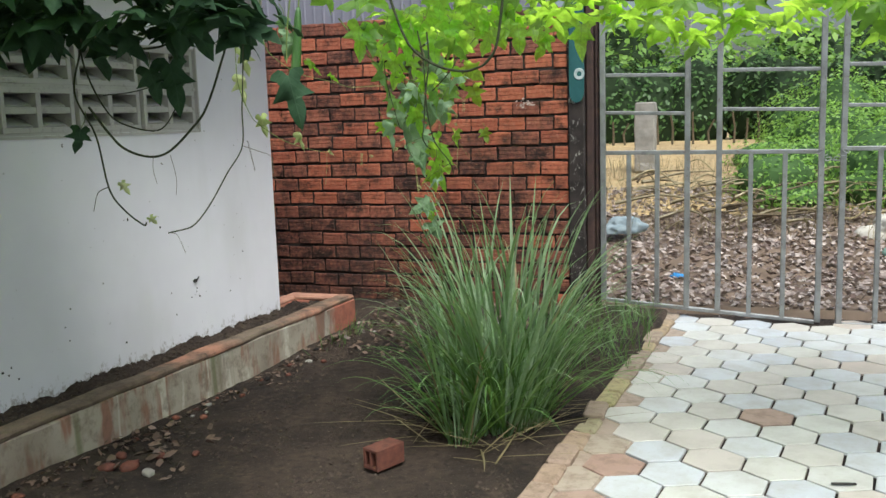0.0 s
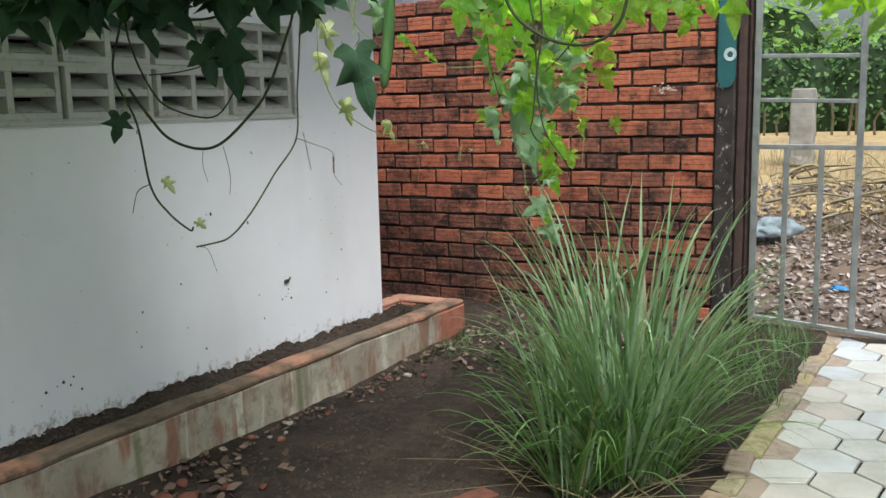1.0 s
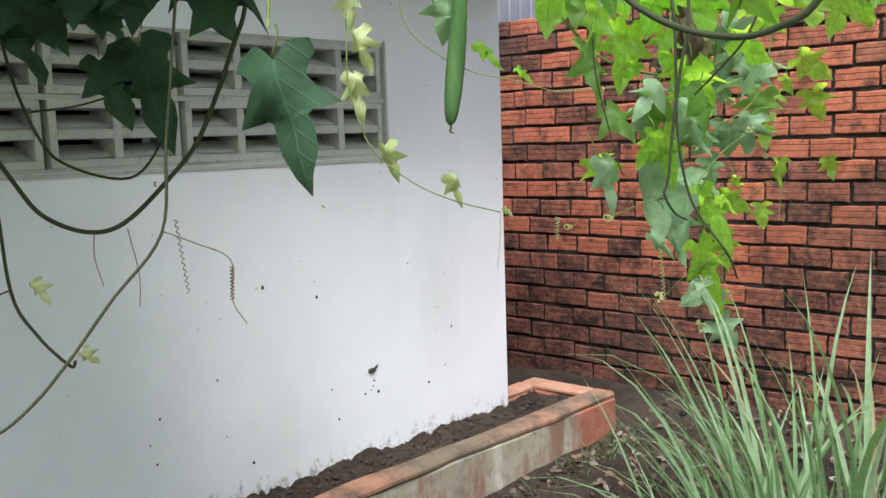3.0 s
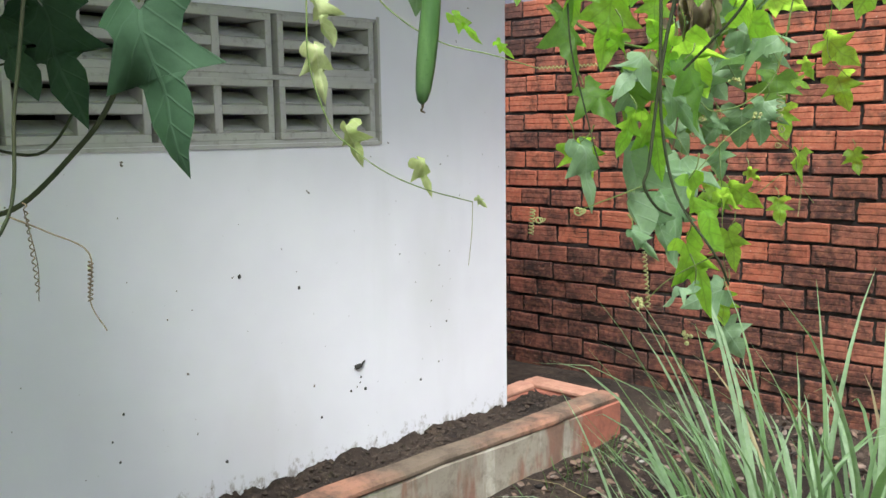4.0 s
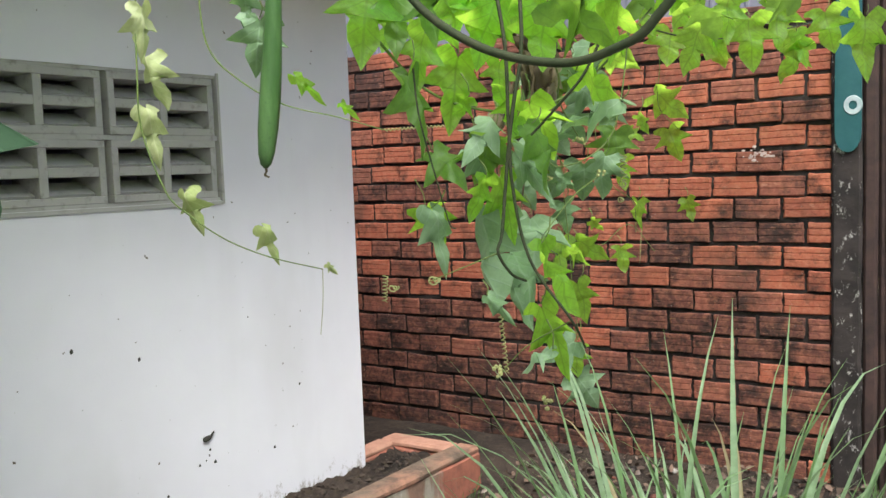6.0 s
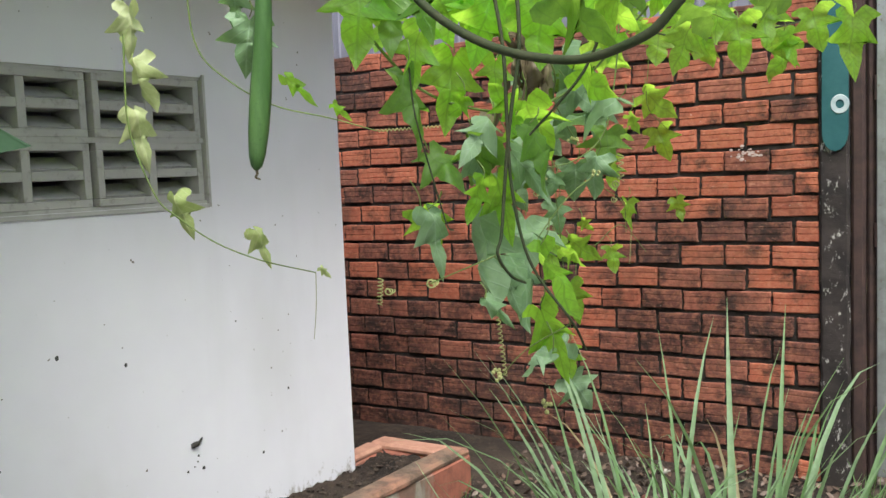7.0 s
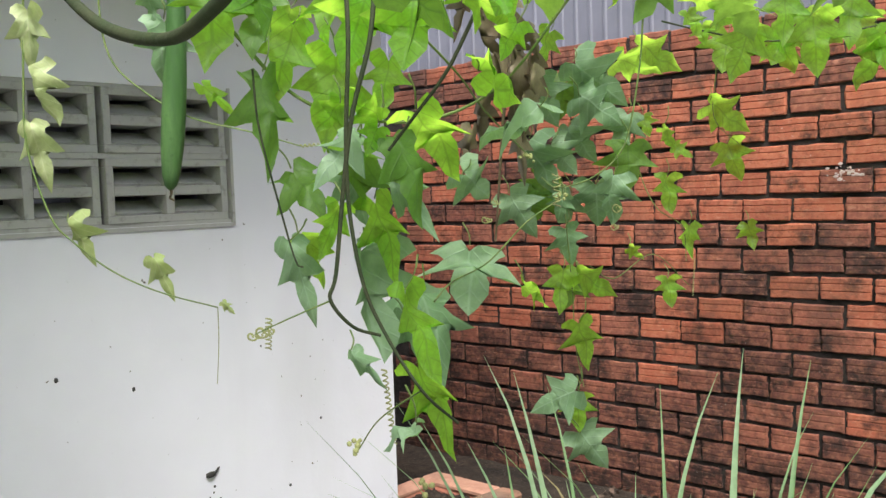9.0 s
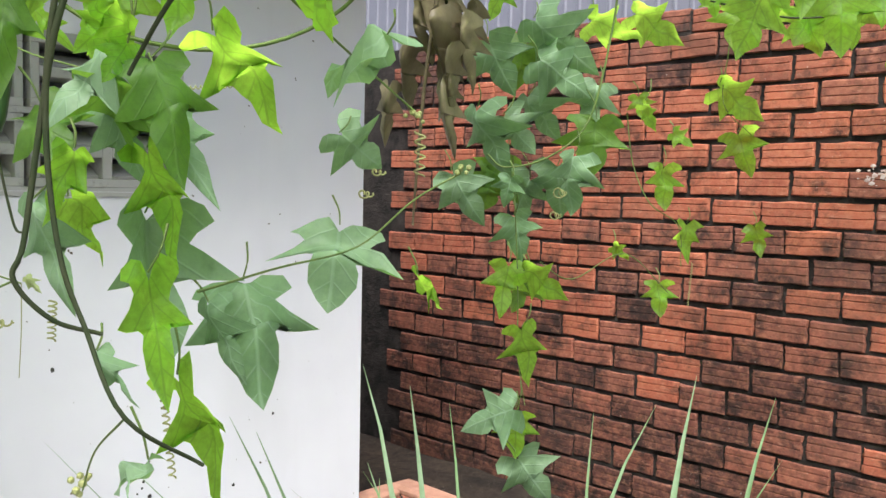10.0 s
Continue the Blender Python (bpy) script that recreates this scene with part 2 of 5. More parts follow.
# duller copy of the vine leaf, shade from neighbouring leaves put into the green
MAT_LEAF_HALF = leaf_mat("half_shaded_vine_leaf", (0.075, 0.17, 0.03), (0.12, 0.23, 0.045), (0.36, 0.60, 0.07), 0.5, veins=0.4)
# dark copy of the vine leaf: shade put into its colour
MAT_LEAF_DARK = leaf_mat("vine_leaf_painted_shade", (0.024, 0.058, 0.030), (0.042, 0.085, 0.045), (0.05, 0.11, 0.03), 0.2, veins=0.18, gloss=0.15)
MAT_LEAF_PALE = leaf_mat("mature_vine_leaf", (0.18, 0.30, 0.16), (0.28, 0.40, 0.26), (0.30, 0.52, 0.14), 0.36, veins=0.4)
MAT_LEAF_WILT = leaf_mat("wilting_leaf", (0.36, 0.44, 0.17), (0.55, 0.60, 0.34), (0.6, 0.7, 0.25), 0.4, veins=0.4)
MAT_LEAF_DRY = leaf_mat("dry_brown_leaf", (0.16, 0.125, 0.08), (0.30, 0.25, 0.16), (0.2, 0.16, 0.09), 0.25)
MAT_CANOPY = leaf_mat("canopy_leaf", (0.08, 0.18, 0.03), (0.13, 0.27, 0.045), (0.62, 0.96, 0.09), 0.68, False)
MAT_GRASS = leaf_mat("lemongrass_blade", (0.15, 0.26, 0.11), (0.33, 0.43, 0.29), (0.26, 0.44, 0.10), 0.28)
# darker blade green with the clump's inner shade put in; tufts share it
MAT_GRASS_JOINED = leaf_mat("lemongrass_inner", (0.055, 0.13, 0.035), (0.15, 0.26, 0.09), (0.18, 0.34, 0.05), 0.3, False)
MAT_GRASS_DRY = leaf_mat("straw_blade", (0.30, 0.25, 0.13), (0.22, 0.18, 0.10), (0.2, 0.17, 0.07), 0.2)
MAT_HEDGE = leaf_mat("hedge_leaf", (0.045, 0.11, 0.03), (0.10, 0.19, 0.05), (0.12, 0.26, 0.04), 0.3, False)
MAT_WEED = leaf_mat("bright_weed_leaf", (0.14, 0.28, 0.05), (0.26, 0.42, 0.09), (0.40, 0.66, 0.11), 0.4, False)
MAT_LITTER = leaf_mat("leaf_litter", (0.13, 0.085, 0.07), (0.52, 0.45, 0.41), (0.1, 0.07, 0.04), 0.1, False)
MAT_EARTH = plain("dry_brown_earth", (0.10, 0.072, 0.052), (0.19, 0.14, 0.105), 3, 0.95, 0.0, 0.8)
# dark greens that paint the shade inside hedge and bushes
MAT_HEDGE_CORE = plain("hedge_shade_core", (0.012, 0.026, 0.009), (0.022, 0.042, 0.014), 3, 0.9)
MAT_WEED_CORE = plain("weed_shade_core", (0.035, 0.075, 0.02), (0.06, 0.12, 0.035), 3, 0.9)
MAT_LITTER_DARK = leaf_mat("damp_leaf_litter", (0.06, 0.040, 0.030), (0.20, 0.135, 0.10), (0.06, 0.04, 0.02), 0.05, False)
MAT_CLOD = plain("soil_clod", (0.035, 0.026, 0.021), (0.075, 0.055, 0.042), 30, 0.95)


# ---- mesh helpers ----
def link_mesh(name, bm, mat, parent=None, label="", smooth=False):
    me = bpy.data.meshes.new(name)
    bm.to_mesh(me)
    bm.free()
    for m in (mat if isinstance(mat, (list, tuple)) else [mat]):
        me.materials.append(m)
    if smooth:
        for p in me.polygons:
            p.use_smooth = True
    ob = new(name, me)
    if parent:
        ob.parent = parent
    if label:
        tagged(ob, label)
    return ob


def part(name, bm, mat, parent, label="", smooth=False):
    return link_mesh(name, bm, mat, parent, label, smooth)


def piece(name, mesh, parent, m):
    """One more object on a shared mesh, under its thing."""
    ob = new(name, mesh)
    ob.parent = parent
    ob.matrix_basis = m
    return ob


def thing(name, at, label, category, group="", kind=""):
    ob = new(name)
    ob.location = at
    ob.empty_display_size = 0.05
    return tagged(ob, label, category, group, kind)


def add_box(bm, lo, hi, bevel=0.0, m=None):
    res = bmesh.ops.create_cube(bm, size=1.0)
    vs = res["verts"]
    size = [b - a for a, b in zip(lo, hi)]
    mid = [(a + b) / 2 for a, b in zip(lo, hi)]
    for v in vs:
        v.co = Vector([v.co[i] * size[i] + mid[i] for i in range(3)])
    if bevel:
        edges = list({e for v in vs for e in v.link_edges})
        out = bmesh.ops.bevel(bm, geom=edges, offset=bevel, segments=1, affect='EDGES')
        vs = list({v for f in out["faces"] for v in f.verts} | {v for v in vs if v.is_valid})
    if m is not None:
        bmesh.ops.transform(bm, matrix=m, verts=vs)
    return vs


def box_mesh(lo, hi, bevel=0.0):
    bm = bmesh.new()
    add_box(bm, lo, hi, bevel)
    return bm


def smooth_line(pts, steps=5):
    """Catmull-Rom through the points."""
    pts = [Vector(p) for p in pts]
    ext = [2 * pts[0] - pts[1]] + pts + [2 * pts[-1] - pts[-2]]
    out = []
    for i in range(1, len(ext) - 2):
        a, b, c, d = ext[i - 1:i + 3]
        for s in range(steps):
            t = s / steps
            out.append(0.5 * ((2 * b) + (c - a) * t + (2 * a - 5 * b + 4 * c - d) * t * t + (3 * b - a - 3 * c + d) * t ** 3))
    out.append(pts[-1])
    return out


def add_tube(bm, line, r0, r1=None, sides=6):
    r1 = r0 if r1 is None else r1
    rings = []
    n = len(line)
    for i, p in enumerate(line):
        d = (line[min(i + 1, n - 1)] - line[max(i - 1, 0)])
        d = d.normalized() if d.length > 1e-9 else Vector((0, 0, 1))
        up = Vector((0.31, 0.17, 0.93)) if abs(d.z) < 0.95 else Vector((1, 0.1, 0))
        u = d.cross(up).normalized()
        w = d.cross(u)
        r = r0 + (r1 - r0) * i / max(n - 1, 1)
        rings.append([bm.verts.new(p + r * (math.cos(a) * u + math.sin(a) * w)) for a in [2 * math.pi * k / sides for k in range(sides)]])
    for a, b in zip(rings, rings[1:]):
        for k in range(sides):
            bm.faces.new((a[k], a[(k + 1) % sides], b[(k + 1) % sides], b[k]))
    bm.faces.new(rings[0])
    bm.faces.new(list(reversed(rings[-1])))


def coil(a, b, turns, radius, steps=10):
    """A tendril's corkscrew from a to b."""
    a, b = Vector(a), Vector(b)
    d = (b - a).normalized()
    u = d.orthogonal().normalized()
    w = d.cross(u)
    n = int(turns * steps)
    return [a + (b - a) * i / n + radius * (math.cos(2 * math.pi * i / steps) * u + math.sin(2 * math.pi * i / steps) * w) for i in range(n + 1)]

# ---- ground: one sheet to the horizon, sloping up gently beyond the gate ----
def ground_z(x, y):
    z = 0.0
    if y > 6.2:
        z += float(np.interp(y, (6.2, 8.0, 9.0, 10.0, 12.0, 16.0, 60.0), (0.0, 0.03, 0.20, 0.52, 0.72, 0.87, 0.9)))
    kerb = -0.70 + 0.075 * (y - 3.0)
    if x < kerb and y < 6.3:
        n = noise.noise((x * 1.7, y * 1.7, 0.0)) * 0.02 + noise.noise((x * 7, y * 7, 3.0)) * 0.010 + noise.noise((x * 21, y * 21, 9.0)) * 0.005
        z += n + 0.05 * max(0.0, min(1.0, (y - 4.6) / 1.5))
    elif y < 6.4:
        z -= 0.035
    elif y < 9.5:
        z += noise.noise((x * 0.9, y * 0.9, 5.0)) * 0.07 + noise.noise((x * 5, y * 5, 5.0)) * 0.025
    return z


def build_ground():
    def axis(lo, hi, step, far):
        mid = [lo + step * i for i in range(int(round((hi - lo) / step)) + 1)]
        out, d = [], step
        p = hi
        while p < far:
            d *= 1.45
            p += d
            out.append(p)
        low, d, p = [], step, lo
        while p > -far:
            d *= 1.45
            p -= d
            low.append(p)
        return list(reversed(low)) + mid + out
    xs, ys = axis(-3.4, 2.2, 0.05, 900), axis(0.4, 9.6, 0.05, 900)
    verts = [(x, y, ground_z(x, y)) for y in ys for x in xs]
    nx = len(xs)
    faces = [(j * nx + i, j * nx + i + 1, (j + 1) * nx + i + 1, (j + 1) * nx + i) for j in range(len(ys) - 1) for i in range(nx - 1)]
    me = bpy.data.meshes.new("ground")
    me.from_pydata(verts, [], faces)
    me.materials.append(MAT_SOIL)
    me.materials.append(MAT_EARTH)
    me.materials.append(MAT_STRAW)
    for p in me.polygons:
        p.use_smooth = True
        edge = p.center.y + 0.7 * noise.noise((p.center.x, p.center.y, 0))
        p.material_index = 2 if edge > 9.4 else 1 if p.center.y > 6.2 else 0
    tagged(new("ground", me), "dark damp garden soil with pebbles and straw beyond", "ground", kind="structure")


build_ground()

# ---- house: white plastered wall with a row of cement vent blocks ----
HOUSE = pose(-2.979, 4.0, 0, 0, 0, 0) @ Matrix(((1, 0.068, 0, 0), (0, 1, 0, 0), (0, 0, 1, 0), (0, 0, 0, 1)))
# in the wall's own frame: outer face at x = 0, y along the wall (world y - 4)
VENT_Y0, VENT_Y1, VENT_Z0, VENT_Z1 = -2.29, 0.41, 1.375, 1.825


def build_house():
    def wall(lo, hi):
        bm = bmesh.new()
        add_box(bm, lo, hi)
        bmesh.ops.transform(bm, matrix=HOUSE, verts=bm.verts)
        return bm
    bm = bmesh.new()
    low, high, start, end = -0.1, 2.28, -8.0, 1.123
    # one slab with the vent opening through it
    outer = ((start, low), (end, low), (end, high), (start, high))
    inner = ((VENT_Y0, VENT_Z0), (VENT_Y1, VENT_Z0), (VENT_Y1, VENT_Z1), (VENT_Y0, VENT_Z1))
    of, inf, ob_, ib = [[bm.verts.new((x, y, z)) for y, z in ring] for x, ring in ((0, outer), (0, inner), (-0.18, outer), (-0.18, inner))]
    for a, b in ((of, inf), (ib, ob_), (ob_, of), (inf, ib)):
        for k in range(4):
            bm.faces.new((a[k], a[(k + 1) % 4], b[(k + 1) % 4], b[k]))
    bmesh.ops.recalc_face_normals(bm, faces=bm.faces[:])
    bmesh.ops.transform(bm, matrix=HOUSE, verts=bm.verts)
    for nm, y in (("wall_house_end", end - 0.18), ("wall_house_back", start)):
        side = wall((-4.0, y, low), (-0.183, y + 0.18, high))
        tagged(link_mesh(nm, side, MAT_WHITE), "white painted plaster end wall of the house", "wall", kind="structure")
    w = tagged(link_mesh("wall_house", bm, MAT_WHITE), "white painted plaster wall of the house", "wall", kind="structure")
    bm = bmesh.new()
    add_box(bm, (-4.0, start, high), (0.62, end + 0.15, high + 0.1))
    bmesh.ops.transform(bm, matrix=HOUSE, verts=bm.verts)
    tagged(link_mesh("roof_house", bm, MAT_CONCRETE), "flat concrete roof slab with a deep eave", "roof", kind="structure")
    # added inner wall; near-black paint stands for the dark of the room
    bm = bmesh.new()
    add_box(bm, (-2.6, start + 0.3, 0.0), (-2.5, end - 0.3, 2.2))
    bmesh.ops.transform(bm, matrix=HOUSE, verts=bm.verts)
    tagged(link_mesh("wall_inside", bm, MAT_DARK), "inner wall painted near-black for the unlit room behind the vents", "wall", kind="structure")
    return w


build_house()


def vent_mesh(width, height, deep):
    """One cement vent block: four framed slots, each with a tilted slat inside."""
    bm = bmesh.new()
    rim, mid = 0.025, 0.030
    x0, x1 = -deep, 0.004
    cw, ch = (width - 2 * rim - mid) / 2, (height - 2 * rim - mid) / 2
    add_box(bm, (x0, 0, 0), (x1, width, rim), 0.002)
    add_box(bm, (x0, 0, height - rim), (x1, width, height), 0.002)
    add_box(bm, (x0, 0, rim), (x1, rim, height - rim), 0.002)
    add_box(bm, (x0, width - rim, rim), (x1, width, height - rim), 0.002)
    add_box(bm, (x0, rim + cw, rim), (x1 - 0.002, rim + cw + mid, height - rim), 0.002)
    for c in range(2):
        y = rim + c * (cw + mid)
        add_box(bm, (x0, y, rim + ch), (x1 - 0.003, y + cw, rim + ch + mid), 0.002)
        for r in range(2):
            z = rim + r * (ch + mid)
            m = pose(-0.07, y + cw / 2, z + ch * 0.36, 0, 26, 0)
            add_box(bm, (-0.045, -cw / 2 - 0.004, -0.006), (0.045, cw / 2 + 0.004, 0.006), 0, m)
    me = bpy.data.meshes.new("vent_block")
    bm.to_mesh(me)
    bm.free()
    me.materials.append(MAT_VENT)
    return me


def build_vents():
    holder = thing("vent_window", (0, 0, 0), "grey cement vent blocks set in the white wall", "vent", kind="structure")
    holder.name = "window_1"
    block = vent_mesh(0.436, 0.205, 0.15)
    for c in range(6):
        for r in range(2):
            y = VENT_Y0 + 0.007 + 0.45 * c
            piece("vent_block", block, holder, HOUSE @ pose(0, y, VENT_Z0 + 0.012 + 0.222 * r))
    bm = bmesh.new()
    for lo, hi in (((-0.12, VENT_Y0, VENT_Z0), (-0.006, VENT_Y1, VENT_Z0 + 0.012)), ((-0.12, VENT_Y0, VENT_Z0 + 0.217), (-0.006, VENT_Y1, VENT_Z0 + 0.234)),
                   ((-0.12, VENT_Y0, VENT_Z1 - 0.011), (-0.006, VENT_Y1, VENT_Z1)),
                   ((-0.03, VENT_Y1 - 0.002, VENT_Z0 - 0.012), (0.006, VENT_Y1 + 0.008, VENT_Z1 + 0.008)),
                   ((-0.03, VENT_Y0, VENT_Z0 - 0.014), (0.006, VENT_Y1 - 0.002, VENT_Z0 - 0.001)),
                   ):
        add_box(bm, lo, hi)
    bmesh.ops.transform(bm, matrix=HOUSE, verts=bm.verts)
    part("mortar_bed", bm, MAT_VENT, holder)


build_vents()

# ---- planter along the house ----
PLANTER = Matrix.Translation((-2.512, 5.46, 0)) @ Matrix(((1, 0.072, 0, 0), (0, 1, 0, 0), (0, 0, 1, 0), (0, 0, 0, 1)))


def rough_bar(lo, hi, cuts, amp, seed):
    """A bar of hand-worn masonry: subdivided along its length, with uneven faces and rounded top edges."""
    bm = bmesh.new()
    add_box(bm, lo, hi, 0.012)
    long = max(range(3), key=lambda i: hi[i] - lo[i])
    for i in range(1, cuts):
        p = [0, 0, 0]
        nrm = [0, 0, 0]
        p[long] = lo[long] + (hi[long] - lo[long]) * i / cuts
        nrm[long] = 1
        bmesh.ops.bisect_plane(bm, geom=bm.verts[:] + bm.edges[:] + bm.faces[:], plane_co=p, plane_no=nrm)
    for v in bm.verts:
        for i in range(3):
            v.co[i] += amp * noise.noise((v.co.x * 4 + seed, v.co.y * 4 + i * 7.1, v.co.z * 9))
    return bm


def build_planter():
    p = thing("planter", (-2.7, 3.0, 0), "long low masonry planter with peeling red and white paint", "planter")
    m = PLANTER
    inv = Matrix.Translation((2.7, -3.0, 0))
    def add(name, lo, hi, cuts, mat, seed, label=""):
        bm = rough_bar(lo, hi, cuts, 0.009, seed)
        bmesh.ops.transform(bm, matrix=inv @ m, verts=bm.verts)
        part(name, bm, mat, p, label)
    add("front_wall", (-0.105, -5.6, -0.08), (0, 0, 0.195), 60, MAT_PLANTER, 1.0)
    add("front_cap", (-0.107, -5.6, 0.185), (0.001, 0.001, 0.222), 60, MAT_CAP, 2.0, "worn reddish cap")
    add("end_wall", (-0.47, -0.105, -0.08), (-0.107, 0.0, 0.195), 8, MAT_PLANTER, 3.0)
    add("end_cap", (-0.472, -0.107, 0.186), (-0.109, 0.001, 0.222), 8, MAT_CAP_PINK, 4.0, "faded pink cap")
    add("return_wall", (-0.47, -0.34, -0.08), (-0.385, -0.107, 0.195), 6, MAT_PLANTER, 5.0)
    add("return_cap", (-0.472, -0.34, 0.187), (-0.383, -0.109, 0.222), 6, MAT_CAP_PINK, 6.0, "faded pink cap")
    # soil filling
    nx, ny = 22, 300
    verts, faces = [], []
    for j in range(ny + 1):
        for i in range(nx + 1):
            y = -5.6 + 5.5 * j / ny
            x = -0.46 + 0.36 * i / nx
            w = m @ Vector((x, y, 0))
            z = 0.178 + 0.025 * noise.noise((w.x * 4, w.y * 3, 2)) + 0.028 * noise.noise((w.x * 14, w.y * 14, 5)) + 0.016 * noise.noise((w.x * 37, w.y * 37, 5))
            z += 0.03 * max(0.0, 1 - i / 7)
            verts.append((w.x + 2.7, w.y - 3.0, z))
    for j in range(ny):
        for i in range(nx):
            a = j * (nx + 1) + i
            faces.append((a, a + 1, a + nx + 2, a + nx + 1))
    me = bpy.data.meshes.new("soil")
    me.from_pydata(verts, [], faces)
    me.materials.append(MAT_SOIL)
    for q in me.polygons:
        q.use_smooth = True
    ob = new("soil", me)
    ob.parent = p
    tagged(ob, "dark crumbly soil filling the planter")


build_planter()

# ---- boundary wall core, sheet metal above, gate pillar ----
WALL_Y, COURSE, TOP_EDGE = 6.138, 0.1045, 1.281
WALL_END = -1.155
WALL_TOP = TOP_EDGE + 8 * COURSE
bm = bmesh.new()
add_box(bm, (-8.0, WALL_Y + 0.012, -0.1), (WALL_END - 0.004, WALL_Y + 0.10, WALL_TOP - 0.006))
WALL = tagged(link_mesh("wall_brick", bm, MAT_MORTAR), "rough red brick boundary wall with blackened mortar", "wall", kind="structure")


def build_sheet():
    """Shallow trapezoid ribs, a closed sheet a few millimetres thick."""
    bm = bmesh.new()
    x, pts = -8.0, []
    while x < -1.3:
        pts += [(x, 0.0), (x + 0.055, 0.0), (x + 0.062, -0.006), (x + 0.073, -0.006)]
        x += 0.08
    rings = []
    for px, py in pts:
        y = WALL_Y + 0.16 + py
        rings.append([bm.verts.new(p) for p in ((px, y, 1.9), (px, y, 3.0), (px, y + 0.004, 3.0), (px, y + 0.004, 1.9))])
    for a, b in zip(rings, rings[1:]):
        for k in range(4):
            bm.faces.new((a[k], b[k], b[(k + 1) % 4], a[(k + 1) % 4]))
    bmesh.ops.recalc_face_normals(bm, faces=bm.faces[:])
    tagged(link_mesh("metal_sheeting", bm, MAT_SHEET), "grey corrugated metal sheeting above the brick wall", "sheeting", kind="structure")


build_sheet()


def build_pillar():
    p = thing("gate_pillar", (-1.07, WALL_Y, 0), "blackened plaster gate pillar with teal painted top", "pillar")
    bm = rough_bar((-0.083, -0.02, -0.1), (0.035, 0.16, 2.25), 34, 0.006, 11.0)
    part("shaft", bm, MAT_POST, p)
    # painted panel with a rounded foot
    bm = bmesh.new()
    outline = [(-0.062, 2.24), (-0.068, 1.62)] + [(-0.017 + 0.05 * math.cos(a), 1.545 + 0.075 * math.sin(a)) for a in [math.pi + i * math.pi / 8 for i in range(9)]] + [(0.034, 1.62), (0.034, 2.24)]
    front = [bm.verts.new((x, -0.032, z)) for x, z in outline]
    back = [bm.verts.new((x, -0.012, z)) for x, z in outline]
    bm.faces.new(front)
    for i in range(len(outline)):
        k = (i + 1) % len(outline)
        bm.faces.new((front[i], back[i], back[k], front[k]))
    bmesh.ops.recalc_face_normals(bm, faces=bm.faces[:])
    part("painted_panel", bm, MAT_TEAL, p, "chipped teal paint on the pillar")
    bm = bmesh.new()
    n = 20
    ring = [[bm.verts.new((0.002 + r * math.cos(a), y, 1.662 + 1.1 * r * math.sin(a))) for a in [2 * math.pi * i / n for i in range(n)]] for r, y in ((0.037, -0.030), (0.034, -0.036), (0.017, -0.036), (0.016, -0.030))]
    for a, b in zip(ring, ring[1:]):
        for i in range(n):
            bm.faces.new((a[i], a[(i + 1) % n], b[(i + 1) % n], b[i]))
    part("painted_ring", bm, MAT_PALE, p, "pale ring painted on teal")
    bm = rough_bar((0.038, -0.012, -0.1), (0.094, 0.05, 2.25), 14, 0.003, 13.0)
    part("hinge_post", bm, MAT_RUST, p, "rusty dark steel hinge post")
    bm = rough_bar((0.096, 0.0, -0.1), (0.132, 0.05, 2.25), 10, 0.003, 14.0)
    part("hinge_post", bm, MAT_RUST, p)
    for z in (0.35, 1.12, 1.72):
        bm = bmesh.new()
        add_tube(bm, [Vector((0.138, -0.004, z - 0.05)), Vector((0.138, -0.004, z + 0.05))], 0.012, 0.012, 10)
        part("hinge", bm, MAT_RUST, p)


build_pillar()


def build_gate():
    def leaf(xs, tall, name):
        g = thing(name, (xs[0], WALL_Y, 0.1), "grey tubular steel gate leaf, closed", "gate", "gate leaves")
        x0 = xs[0]
        r = 0.014
        def bar(nm, a, b, rad):
            bm = bmesh.new()
            a, b = Vector(a), Vector(b)
            d = b - a
            add_box(bm, (-rad, -rad, 0), (rad, rad, d.length), 0.003, Matrix.Translation(a) @ d.to_track_quat('Z', 'Y').to_matrix().to_4x4())
            part(nm, bm, MAT_STEEL, g)
        def foot(x):
            return (0.105 - 0.075 * (x + 0.92) if x < 0.6 else 0.0) - 0.1
        last = xs[-1]
        for x in xs:
            is_tall = x in tall
            bar("stile" if is_tall else "bar", (x - x0, 0, foot(x) + (0 if is_tall else 0.01)), (x - x0, 0, 2.25 - 0.1 if is_tall else 1.02), 0.018 if is_tall else 0.015)
        bar("bottom_rail", (0.018, -0.001, foot(xs[0])), (last - x0 - 0.018, -0.001, foot(last)), 0.013)
        bar("middle_rail", (0.0, -0.002, 1.025), (last - x0, -0.002, 1.01), 0.014)
        ts = sorted(tall)
        for a, b in ((ts[0], ts[1]), (ts[2], ts[3])):
            for z in (1.295, 1.545):
                bar("upper_rail", (a - x0 + 0.018, 0, z), (b - x0 - 0.018, 0, z - 0.02), 0.012)
        bar("top_rail", (0.0, 0, 2.15), (last - x0, 0, 2.15), 0.016)
        return g
    leaf([-0.915, -0.741, -0.553, -0.357, -0.155, 0.043, 0.251, 0.466], {-0.915, -0.357, -0.155, 0.466}, "gate_leaf")
    leaf([0.594, 0.807, 1.01, 1.21, 1.41, 1.61, 1.80, 1.98], {0.594, 1.21, 1.41, 1.98}, "gate_leaf")
    c = thing("gate_chain", (0.53, WALL_Y, 1.1), "small steel chain tying the gate leaves", "chain")
    link = bmesh.new()
    add_tube(link, [Vector((0.02 * math.cos(a), 0, 0.011 * math.sin(a))) for a in [i * math.pi / 6 for i in range(13)]], 0.0035, sides=5)
